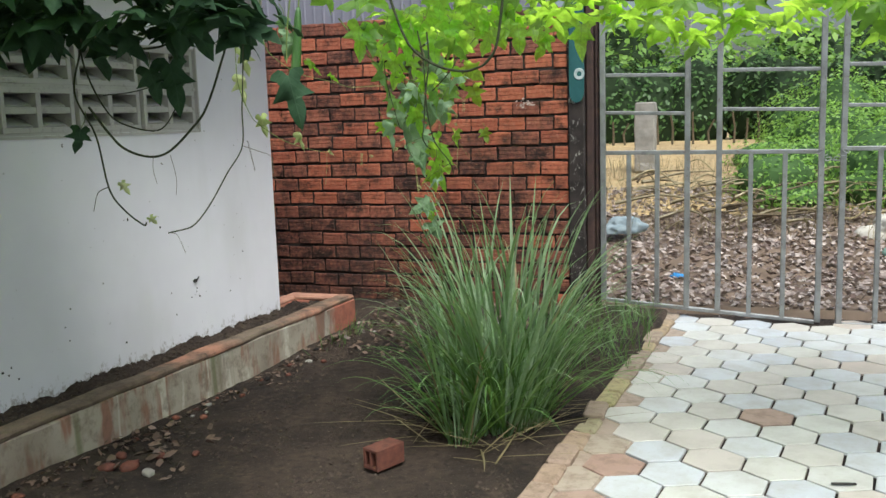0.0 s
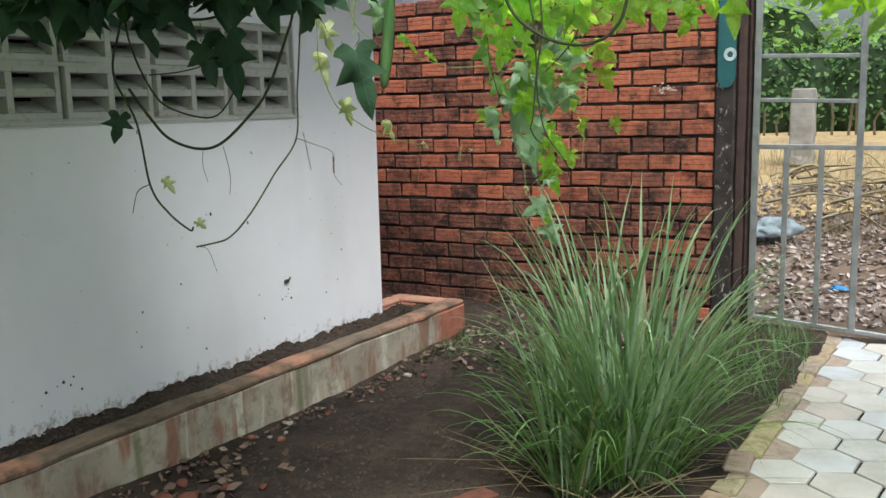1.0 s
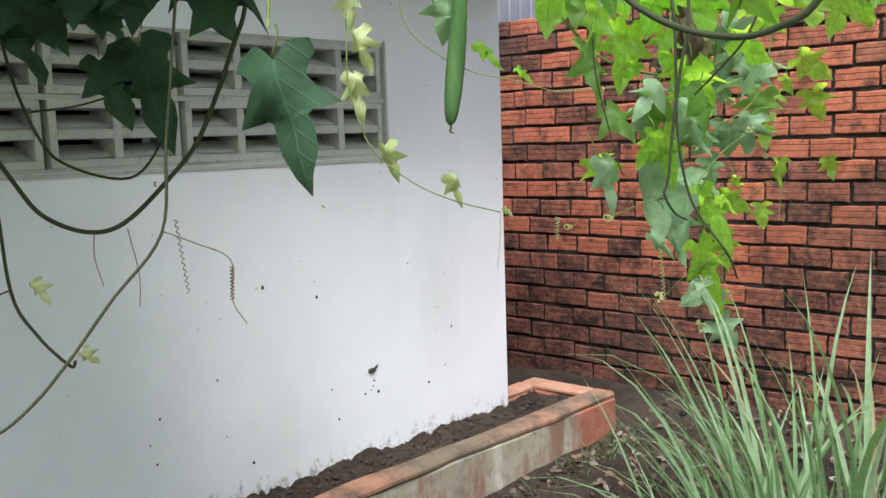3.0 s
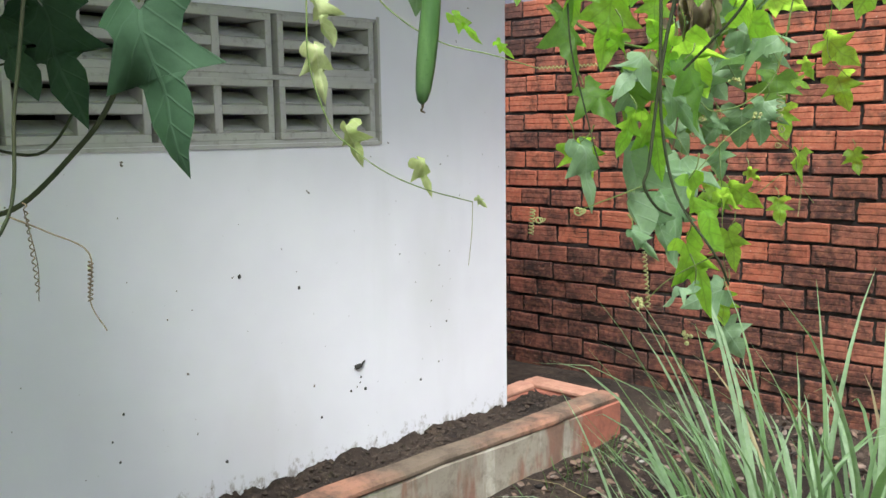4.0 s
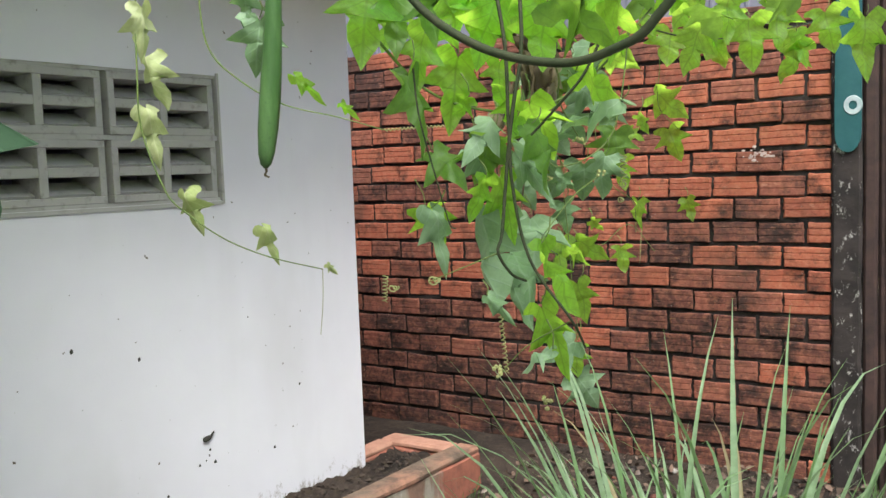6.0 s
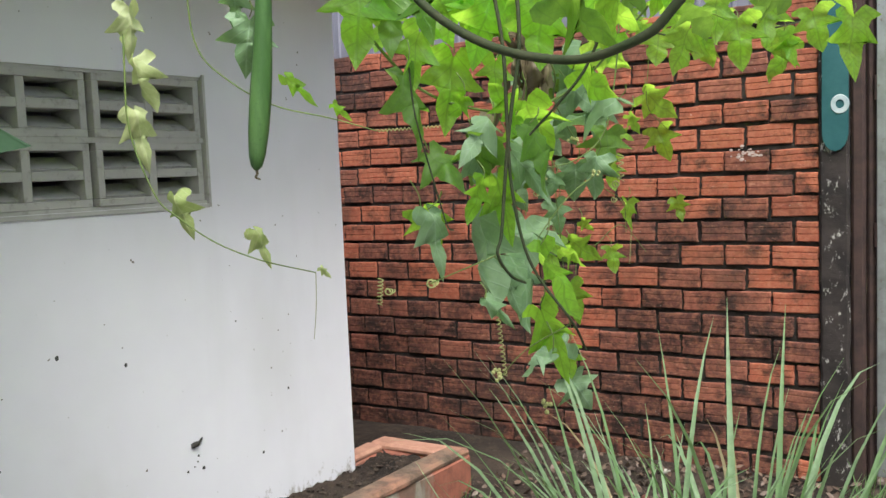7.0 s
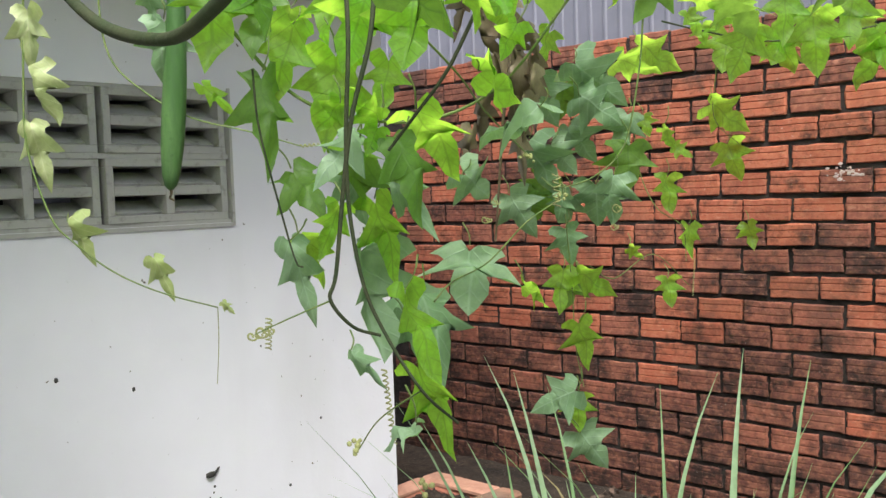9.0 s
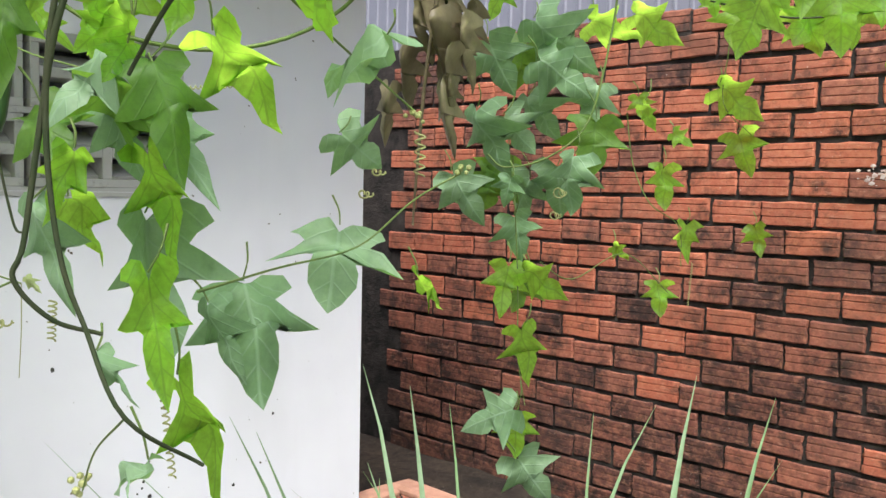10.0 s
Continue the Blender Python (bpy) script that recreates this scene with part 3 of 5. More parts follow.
    me = bpy.data.meshes.new("link")
    link.to_mesh(me)
    link.free()
    me.materials.append(MAT_STEEL)
    for i in range(7):
        s = i / 6
        piece("link", me, c, pose(-0.075 + 0.15 * s, -0.02, 0.01 - 0.055 * math.sin(math.pi * s), 90 * (i % 2), 60 * (s - 0.5), 0))
    # far jamb of the gateway
    bm = rough_bar((-0.09, -0.02, -0.1), (0.09, 0.16, 2.25), 10, 0.006, 21.0)
    q = link_mesh("gate_pillar", bm, MAT_POST)
    q.location = (2.12, WALL_Y, 0)
    tagged(q, "blackened plaster gate pillar at the far jamb", "pillar")


build_gate()

# plain walls that close the yard behind the camera
bm = bmesh.new()
add_box(bm, (2.6, -4.0, -0.1), (2.7, WALL_Y, 1.9))
add_box(bm, (-3.2, -4.1, -0.1), (2.7, -4.0, 1.9))
tagged(link_mesh("wall_yard", bm, MAT_CONCRETE), "plain old concrete yard wall", "wall", kind="structure")
def kerb_x(y):
    return -0.70 + 0.075 * (y - 3.0)



# ---- plants: leaf, stem and blade meshes ----
def leaf_bm(seed, droop=0.25, fold=0.25, curl=0.1):
    """A five-lobed pointed vine leaf, base at the origin, tip at y = 1, upper side towards +z."""
    rnd = random.Random(seed)
    half = [(0.0, 0.05), (0.10, -0.07), (0.22, -0.10), (0.38, -0.04), (0.44, 0.06), (0.33, 0.12), (0.27, 0.18), (0.38, 0.26), (0.58, 0.42), (0.42, 0.42),
            (0.27, 0.42), (0.19, 0.47), (0.22, 0.56), (0.21, 0.68), (0.11, 0.84), (0.0, 1.0)]
    bm = bmesh.new()
    kx = rnd.uniform(0.85, 1.1)
    twist = rnd.uniform(-0.25, 0.25)
    def shape(x, y):
        r2 = x * x + (y - 0.3) ** 2
        z = -droop * max(y, 0) ** 2 - fold * abs(x) + 0.35 * fold * abs(x) ** 2 + curl * noise.noise((x * 3 + seed, y * 3, 0)) + twist * x * y
        return (x * kx, y, z - 0.12 * r2)
    spine = [bm.verts.new(shape(0, max(y, 0.05))) for x, y in half]
    for side in (1, -1):
        jit = [(x * side * rnd.uniform(0.92, 1.08), y + rnd.uniform(-0.02, 0.02)) for x, y in half]
        jit[0], jit[-1] = (0.0, 0.05), (0.0, 1.0)
        outer = [spine[0]] + [bm.verts.new(shape(*q)) for q in jit[1:-1]] + [spine[-1]]
        inner = [spine[0]] + [bm.verts.new(shape(q[0] * 0.5, 0.5 * q[1] + 0.5 * max(q[1], 0.05))) for q in jit[1:-1]] + [spine[-1]]
        for a, b in ((spine, inner), (inner, outer)):
            for i in range(len(half) - 1):
                vs = [a[i], a[i + 1], b[i + 1], b[i]]
                uniq = []
                for v in vs:
                    if v not in uniq:
                        uniq.append(v)
                if len(uniq) > 2:
                    bm.faces.new(uniq if side > 0 else list(reversed(uniq)))
    return bm


def mesh_of(name, bm, mat, smooth=True):
    me = bpy.data.meshes.new(name)
    bm.to_mesh(me)
    bm.free()
    me.materials.append(mat)
    if smooth:
        for p in me.polygons:
            p.use_smooth = True
    return me


LEAVES = {}
for key, mat, droop, fold in (("fresh", MAT_LEAF, 0.16, 0.1), ("half", MAT_LEAF_HALF, 0.22, 0.25), ("folded", MAT_LEAF_PALE, 0.2, 1.1), ("dark", MAT_LEAF_DARK, 0.3, 0.3), ("pale", MAT_LEAF_PALE, 0.35, 0.4), ("wilt", MAT_LEAF_WILT, 0.35, 0.7), ("dry", MAT_LEAF_DRY, 0.9, 1.6)):
    LEAVES[key] = [mesh_of("leaf", leaf_bm(i * 3 + len(key), droop, fold, 0.24), mat) for i in range(6)]


def leaf_matrix(base, tip, facing, wide, rnd):
    base, tip = Vector(base), Vector(tip)
    y = tip - base
    size = y.length
    y.normalize()
    z = Vector(facing) + Vector((rnd.uniform(-0.5, 0.5), rnd.uniform(-0.5, 0.5), rnd.uniform(-0.4, 0.4)))
    z = (z - y * z.dot(y)).normalized()
    x = y.cross(z)
    m = Matrix((x, y, z)).transposed().to_4x4()
    return Matrix.Translation(base) @ m @ Matrix.Diagonal((size * wide, size, size, 1))


def place_leaves(vine, rows, key, facing, wide=1.0, seed=1, stalk=True):
    """Leaves of one vine: base and tip of each, with a short stalk."""
    rnd = random.Random(seed)
    inv = vine.matrix_basis.inverted()
    for r in rows:
        base, tip = Vector(r[:3]), Vector(r[3:6])
        piece("leaf", rnd.choice(LEAVES[key]), vine, inv @ leaf_matrix(base, tip, facing, wide * rnd.uniform(0.9, 1.12), rnd))
        if stalk:
            bm = bmesh.new()
            top = base + Vector((rnd.uniform(-0.02, 0.02), rnd.uniform(-0.02, 0.02), rnd.uniform(0.03, 0.06)))
            add_tube(bm, smooth_line([inv @ top, inv @ (base * 0.5 + top * 0.5 + Vector((0.008, 0, 0))), inv @ base], 3), 0.0016, 0.0012, 5)
            part("stalk", bm, MAT_STEM_GREEN, vine)


def set_leaves(vine, rows, key, seed):
    """Leaves whose upper sides face a given way."""
    rnd = random.Random(seed)
    inv = vine.matrix_basis.inverted()
    for r in rows:
        base, tip, z = Vector(r[:3]), Vector(r[3:6]), Vector(r[6:9])
        y = tip - base
        size = y.length
        y.normalize()
        z = (z - y * z.dot(y)).normalized()
        m = Matrix((y.cross(z), y, z)).transposed().to_4x4() @ Matrix.Diagonal((size * r[9], size, size, 1))
        piece("leaf", rnd.choice(LEAVES[key]), vine, inv @ Matrix.Translation(base) @ m)
        top = base + Vector((rnd.uniform(-0.02, 0.02), rnd.uniform(-0.02, 0.02), rnd.uniform(0.02, 0.05)))
        bm = bmesh.new()
        add_tube(bm, smooth_line([inv @ top, inv @ (base * 0.5 + top * 0.5 + Vector((0.006, 0, 0))), inv @ base], 3), 0.0014, 0.0011, 5)
        part("stalk", bm, MAT_STEM_GREEN, vine)


def stem(vine, pts, r0, r1, mat, name="stem", steps=6, sides=7):
    inv = vine.matrix_basis.inverted()
    bm = bmesh.new()
    add_tube(bm, [inv @ p for p in smooth_line(pts, steps)], r0, r1, sides)
    return part(name, bm, mat, vine, smooth=True)


def tendril(vine, a, b, turns=8, radius=0.004, thick=0.0013, mat=None):
    inv = vine.matrix_basis.inverted()
    bm = bmesh.new()
    add_tube(bm, [inv @ p for p in coil(a, b, turns * 1.5, radius * 0.6)], thick, thick * 0.8, 4)
    part("tendril", bm, mat or MAT_TENDRIL, vine)


def vine_thing(at, label, group=""):
    v = thing("gourd_vine", at, label, "vine", group)
    v.matrix_basis = Matrix.Translation(at)
    return v


TO_EYE = Vector((0.45, -0.85, 0.25))

# hanging bunch beside the path
VINE_A = vine_thing((-1.3, 3.5, 1.8), "bright green gourd vine hanging from the overhead wires")
stem(VINE_A, [(-1.199, 3.327, 1.735), (-1.171, 3.302, 1.633), (-1.156, 3.278, 1.515), (-1.151, 3.274, 1.430), (-1.138, 3.279, 1.344), (-1.119, 3.291, 1.287), (-1.071, 3.301, 1.220), (-1.083, 3.378, 1.163)], 0.0032, 0.0018, MAT_BARK)
stem(VINE_A, [(-1.169, 3.352, 1.729), (-1.152, 3.319, 1.632), (-1.151, 3.285, 1.543), (-1.157, 3.272, 1.458), (-1.162, 3.259, 1.356), (-1.166, 3.252, 1.325), (-1.160, 3.281, 1.290), (-1.157, 3.323, 1.274)], 0.0034, 0.002, MAT_BARK)
stem(VINE_A, [(-1.040, 3.395, 1.672), (-1.067, 3.364, 1.593), (-1.107, 3.350, 1.544), (-1.153, 3.346, 1.501)], 0.0026, 0.002, MAT_BARK)
stem(VINE_A, [(-1.172, 3.411, 1.668), (-1.188, 3.526, 1.613), (-1.252, 3.667, 1.574), (-1.277, 3.813, 1.509)], 0.0018, 0.0014, MAT_STEM_GREEN)
stem(VINE_A, [(-1.141, 3.407, 1.307), (-1.253, 3.575, 1.312), (-1.323, 3.756, 1.327), (-1.300, 3.836, 1.390), (-1.267, 3.895, 1.429)], 0.0014, 0.0014, MAT_STEM_GREEN)
stem(VINE_A, [(-1.322, 3.274, 1.614), (-1.314, 3.274, 1.538), (-1.292, 3.284, 1.437), (-1.276, 3.293, 1.367), (-1.268, 3.299, 1.357)], 0.0016, 0.0012, MAT_BARK)
stem(VINE_A, [(-1.165, 3.253, 1.325), (-1.217, 3.232, 1.303), (-1.272, 3.222, 1.281)], 0.0011, 0.0008, MAT_STEM_GREEN)
stem(VINE_A, [(-1.071, 3.301, 1.220), (-1.156, 3.315, 1.171), (-1.211, 3.328, 1.119)], 0.0011, 0.0008, MAT_STEM_GREEN)
stem(VINE_A, [(-1.52, 3.30, 1.80), (-1.44, 3.34, 1.68), (-1.36, 3.40, 1.58), (-1.25, 3.50, 1.55), (-1.17, 3.60, 1.60), (-1.05, 3.62, 1.72)], 0.003, 0.002, MAT_STEM_GREEN)
stem(VINE_A, [(-1.14, 2.89, 1.83), (-1.10, 2.885, 1.715), (-1.055, 2.88, 1.632), (-0.97, 2.872, 1.572), (-0.88, 2.868, 1.547), (-0.82, 2.862, 1.555), (-0.785, 2.86, 1.575), (-0.75, 2.86, 1.635), (-0.72, 2.86, 1.83)], 0.0045, 0.0045, MAT_BARK, "woody_loop", 8, 8)
# leaf base, tip, way its upper side faces, width against length
LEAF_FRESH_A = [
    (-1.219, 3.469, 1.563, -1.215, 3.568, 1.483, -0.159, 0.626, 0.764, 1),
    (-1.16, 3.537, 1.614, -1.061, 3.529, 1.573, 0.305, 0.762, 0.572, 1),
    (-1.328, 3.426, 1.651, -1.363, 3.435, 1.515, -0.59, 0.781, 0.205, 0.85),
    (-1.438, 3.32, 1.774, -1.445, 3.3, 1.616, -0.594, 0.801, -0.077, 0.9),
    (-1.374, 3.45, 1.777, -1.313, 3.43, 1.65, -0.006, 0.987, -0.158, 1),
    (-1.364, 3.38, 1.691, -1.392, 3.36, 1.567, -0.699, 0.713, 0.045, 0.7),
    (-1.249, 3.42, 1.73, -1.289, 3.4, 1.614, -0.724, 0.676, 0.136, 0.9),
    (-1.183, 3.36, 1.54, -1.214, 3.34, 1.588, -0.117, 0.942, 0.315, 1.1),
    (-1.183, 3.36, 1.533, -1.191, 3.34, 1.494, -0.885, 0.464, -0.042, 0.9)]
LEAF_FRESH_B = [
    (-1.149, 3.4, 1.704, -1.153, 3.38, 1.594, -0.621, 0.775, -0.119, 1),
    (-1.032, 3.36, 1.698, -0.954, 3.34, 1.639, 0.471, 0.81, 0.35, 1),
    (-1.162, 3.42, 1.737, -1.221, 3.4, 1.708, -0.511, 0.592, 0.624, 1.1),
    (-1.062, 3.5, 1.663, -1.083, 3.48, 1.612, -0.829, 0.543, 0.13, 0.9),
    (-1.276, 3.48, 1.642, -1.276, 3.46, 1.55, -0.616, 0.77, -0.167, 0.8),
    (-1.507, 3.5, 1.754, -1.537, 3.48, 1.678, -0.77, 0.621, 0.144, 0.9)]
# leaves under others, drawn in the duller green that paints their shade
LEAF_MID_A = [
    (-1.413, 3.36, 1.769, -1.408, 3.36, 1.637, -0.474, 0.881, -0.019, 0.7),
    (-1.089, 3.3, 1.698, -0.963, 3.3, 1.621, 0.275, 0.851, 0.446, 0.75),
    (-1.312, 3.28, 1.745, -1.26, 3.28, 1.634, -0.062, 0.998, -0.029, 0.6),
    (-1.359, 3.319, 1.619, -1.287, 3.285, 1.487, 0.851, -0.151, 0.503, 0.55),
    (-1.337, 3.343, 1.487, -1.258, 3.326, 1.431, 0.376, -0.595, 0.71, 0.9),
    (-1.234, 3.37, 1.509, -1.308, 3.434, 1.448, -0.227, 0.517, 0.826, 0.9),
    (-1.166, 3.374, 1.52, -1.118, 3.387, 1.412, 0.884, -0.301, 0.358, 0.7)]
LEAF_LOW_A = [
    (-1.249, 3.413, 1.442, -1.249, 3.466, 1.327, -0.392, 0.835, 0.386, 0.6),
    (-1.387, 3.392, 1.39, -1.379, 3.439, 1.319, -0.358, 0.798, 0.486, 1),
    (-1.227, 3.33, 1.437, -1.261, 3.32, 1.368, -0.705, 0.663, 0.252, 0.6),
    (-1.173, 3.404, 1.225, -1.149, 3.465, 1.1, -0.329, 0.87, 0.367, 0.55),
    (-1.15, 3.362, 1.327, -1.098, 3.353, 1.206, -0.815, 0.43, -0.387, 0.42),
    (-1.354, 3.9, 1.273, -1.284, 3.9, 1.243, 0.241, 0.796, 0.556, 1),
    (-1.295, 3.4, 1.575, -1.316, 3.368, 1.536, -0.9, 0.412, 0.146, 1)]
LEAF_PALE_A = [
    (-1.365, 3.758, 1.354, -1.314, 3.698, 1.268, 0.592, -0.456, 0.665, 1.45),
    (-1.313, 3.568, 1.294, -1.228, 3.55, 1.178, 0.733, -0.341, 0.588, 0.95),
    (-1.389, 3.774, 1.482, -1.371, 3.857, 1.423, 0.888, -0.379, -0.259, 1),
    (-1.101, 3.602, 1.565, -1.244, 3.613, 1.563, -0.046, -0.396, 0.917, 0.7),
    (-1.297, 3.512, 1.274, -1.257, 3.518, 1.181, 0.53, -0.828, 0.181, 0.6),
    (-1.25, 3.36, 1.242, -1.201, 3.36, 1.195, 0.281, -0.914, 0.292, 0.5),
    (-1.127, 3.35, 1.164, -1.184, 3.33, 1.142, -0.147, -0.508, 0.849, 0.6),
    (-1.226, 3.42, 1.485, -1.145, 3.4, 1.403, 0.256, -0.849, 0.462, 0.5),
    (-1.236, 3.374, 1.532, -1.242, 3.3, 1.476, 0.64, -0.497, 0.586, 0.8)]
LEAF_PALE_B = [
    (-1.28, 3.387, 1.485, -1.251, 3.408, 1.408, 0.799, -0.583, 0.145, 0.8),
    (-1.338, 3.336, 1.389, -1.301, 3.348, 1.271, 0.772, -0.611, 0.176, 0.5)]
LEAF_FOLD_A = [
    (-1.321, 3.448, 1.374, -1.32, 3.456, 1.206, -0.984, 0.177, 0.005, 0.75)]
set_leaves(VINE_A, LEAF_FRESH_A + LEAF_FRESH_B, "fresh", 3)
set_leaves(VINE_A, LEAF_MID_A, "half", 24)
set_leaves(VINE_A, LEAF_LOW_A, "fresh", 4)
set_leaves(VINE_A, LEAF_PALE_A + LEAF_PALE_B, "pale", 5)
set_leaves(VINE_A, LEAF_FOLD_A, "folded", 6)
rnd_top = random.Random(61)
for i in range(16):
    b = Vector((rnd_top.uniform(-1.5, -1.0), rnd_top.uniform(3.42, 3.85), rnd_top.uniform(1.74, 1.9)))
    place_leaves(VINE_A, [(*b, b.x + rnd_top.uniform(-0.05, 0.05), b.y + rnd_top.uniform(-0.04, 0.04), b.z - rnd_top.uniform(0.08, 0.14))], "fresh", (-0.25, 0.6, 0.6), 1.15, 200 + i)
tendril(VINE_A, (-1.27, 3.44, 1.20), (-1.265, 3.45, 1.09), 9, 0.006)
tendril(VINE_A, (-1.50, 3.42, 1.26), (-1.505, 3.42, 1.21), 5, 0.008)
tendril(VINE_A, (-1.13, 3.68, 1.47), (-1.13, 3.68, 1.42), 3, 0.010)



def curl(vine, at, radius, thick=0.0016):
    """A pale watch-spring tendril."""
    inv = vine.matrix_basis.inverted()
    line = []
    for i in range(46):
        a = i * 0.36
        r = radius * (1 - i / 60)
        line.append(inv @ (Vector(at) + Vector((0.72 * r * math.cos(a), 0.69 * r * math.cos(a) + 0.0006 * i, r * math.sin(a)))))
    bm = bmesh.new()
    add_tube(bm, line, thick, thick * 0.7, 5)
    part("tendril", bm, MAT_TENDRIL, vine)


def bud(vine, at, seed):
    """A small cluster of pale flower buds."""
    rnd = random.Random(seed)
    inv = vine.matrix_basis.inverted()
    bm = bmesh.new()
    for i in range(7):
        p = inv @ (Vector(at) + Vector((rnd.uniform(-1, 1), rnd.uniform(-1, 1), rnd.uniform(-1, 1))) * 0.009)
        bmesh.ops.create_icosphere(bm, subdivisions=1, radius=rnd.uniform(0.003, 0.005), matrix=Matrix.Translation(p))
    part("flower_bud", bm, MAT_TENDRIL, vine, "pale green flower buds")


curl(VINE_A, (-1.356, 3.786, 1.396), 0.0060)
curl(VINE_A, (-1.345, 3.799, 1.427), 0.0048)
curl(VINE_A, (-1.341, 4.217, 1.402), 0.0096)
curl(VINE_A, (-1.345, 4.211, 1.363), 0.0072)
curl(VINE_A, (-1.270, 3.224, 1.281), 0.0072)
curl(VINE_A, (-1.416, 3.318, 1.251), 0.0060)
bud(VINE_A, (-1.267, 3.895, 1.431), 0)
bud(VINE_A, (-1.211, 3.329, 1.123), 1)
bud(VINE_A, (-1.277, 3.812, 1.504), 2)
bud(VINE_A, (-1.168, 3.411, 1.058), 3)
# bunch hanging nearer the brick wall
VINE_B = vine_thing((-1.62, 4.45, 1.8), "gourd vine hanging before the brick wall, mature leaves")
stem(VINE_B, [(-1.435, 4.533, 1.853), (-1.440, 4.517, 1.727), (-1.463, 4.481, 1.551), (-1.518, 4.427, 1.476), (-1.583, 4.366, 1.452), (-1.613, 4.343, 1.478)], 0.0025, 0.0016, MAT_STEM_GREEN)
stem(VINE_B, [(-1.593, 4.400, 1.478), (-1.570, 4.398, 1.221), (-1.560, 4.393, 1.067), (-1.543, 4.399, 0.964)], 0.0016, 0.001, MAT_STEM_GREEN)
stem(VINE_B, [(-1.538, 4.430, 1.259), (-1.527, 4.529, 1.219), (-1.502, 4.690, 1.269), (-1.475, 4.839, 1.173)], 0.0014, 0.001, MAT_STEM_GREEN)
MATURE_B = [
    (-1.649, 4.372, 1.716, -1.606, 4.399, 1.600), (-1.560, 4.414, 1.755, -1.461, 4.490, 1.633), (-1.548, 4.417, 1.672, -1.460, 4.489, 1.601),
    (-1.654, 4.355, 1.575, -1.618, 4.373, 1.421), (-1.480, 4.460, 1.482, -1.500, 4.432, 1.365), (-1.561, 4.358, 1.433, -1.568, 4.346, 1.371),
    (-1.584, 4.397, 1.356, -1.559, 4.411, 1.259), (-1.539, 4.363, 0.965, -1.625, 4.283, 0.920), (-1.549, 4.384, 0.856, -1.488, 4.429, 0.748),
    (-1.627, 4.404, 1.563, -1.576, 4.442, 1.478), (-1.489, 4.546, 1.632, -1.505, 4.522, 1.529), (-1.708, 4.336, 1.442, -1.655, 4.372, 1.324)]
FRESH_B = [
    (-1.586, 4.387, 1.254, -1.596, 4.368, 1.142), (-1.543, 4.383, 1.243, -1.469, 4.445, 1.197), (-1.540, 4.377, 1.129, -1.510, 4.392, 1.015),
    (-1.556, 4.386, 0.945, -1.552, 4.382, 0.856), (-1.574, 4.340, 1.821, -1.599, 4.311, 1.736), (-1.535, 4.571, 1.769, -1.445, 4.649, 1.747),
    (-1.466, 4.684, 1.599, -1.433, 4.708, 1.544)]
place_leaves(VINE_B, MATURE_B, "pale", TO_EYE, 1.0, 7)
place_leaves(VINE_B, FRESH_B, "fresh", (-0.35, 0.75, 0.4), 0.9, 8)
rnd_b = random.Random(52)
for i in range(8):
    b = Vector((-1.60 + rnd_b.gauss(0, 0.07), 4.47 + rnd_b.uniform(-0.04, 0.10), rnd_b.uniform(1.22, 1.72)))
    drop = rnd_b.uniform(0.09, 0.13)
    place_leaves(VINE_B, [(*b, b.x + rnd_b.uniform(-0.06, 0.06), b.y + rnd_b.uniform(-0.03, 0.03), b.z - drop)], "half" if i % 3 else "pale", TO_EYE, 1.1, 400 + i)
DRY_B = [
    (-1.515, 4.055, 1.795, -1.499, 4.059, 1.677), (-1.504, 4.091, 1.777, -1.492, 4.091, 1.658), (-1.467, 4.098, 1.794, -1.445, 4.112, 1.729),
    (-1.517, 4.072, 1.701, -1.518, 4.062, 1.604), (-1.479, 4.077, 1.687, -1.472, 4.075, 1.590), (-1.525, 4.041, 1.731, -1.530, 4.028, 1.634),
    (-1.489, 4.140, 1.738, -1.511, 4.113, 1.639)]
place_leaves(VINE_B, DRY_B, "dry", TO_EYE, 0.5, 9, False)
rnd_dry = random.Random(44)
core = Vector(DRY_B[3][:3])
for i in range(14):
    b = core + Vector((rnd_dry.uniform(-0.06, 0.06), rnd_dry.uniform(-0.05, 0.05), rnd_dry.uniform(-0.12, 0.2)))
    place_leaves(VINE_B, [(*b, b.x + rnd_dry.uniform(-0.03, 0.03), b.y, b.z - rnd_dry.uniform(0.08, 0.15))], "dry", TO_EYE, 0.4, 300 + i, False)
stem(VINE_B, [(-1.493, 4.081, 1.859), (-1.493, 4.069, 1.730), (-1.514, 4.066, 1.604), (-1.537, 4.071, 1.441), (-1.559, 4.084, 1.340)], 0.005, 0.002, MAT_DRYSTEM)

# chain further right, by the wall
VINE_C = vine_thing((-1.6, 5.4, 1.8), "slender gourd vine with small leaves near the wall")
stem(VINE_C, [(-1.713, 5.399, 2.068), (-1.653, 5.438, 1.873), (-1.653, 5.420, 1.675), (-1.610, 5.522, 1.582)], 0.002, 0.0012, MAT_STEM_GREEN)
stem(VINE_C, [(-1.796, 5.137, 1.628), (-1.803, 5.187, 1.488), (-1.761, 5.217, 1.376), (-1.714, 5.298, 1.312), (-1.711, 5.317, 1.197)], 0.002, 0.0012, MAT_STEM_GREEN)
stem(VINE_C, [(-1.738, 5.227, 1.978), (-1.633, 5.324, 1.941), (-1.505, 5.516, 1.913), (-1.321, 5.697, 1.937), (-1.176, 5.912, 1.985)], 0.003, 0.003, MAT_BARK)
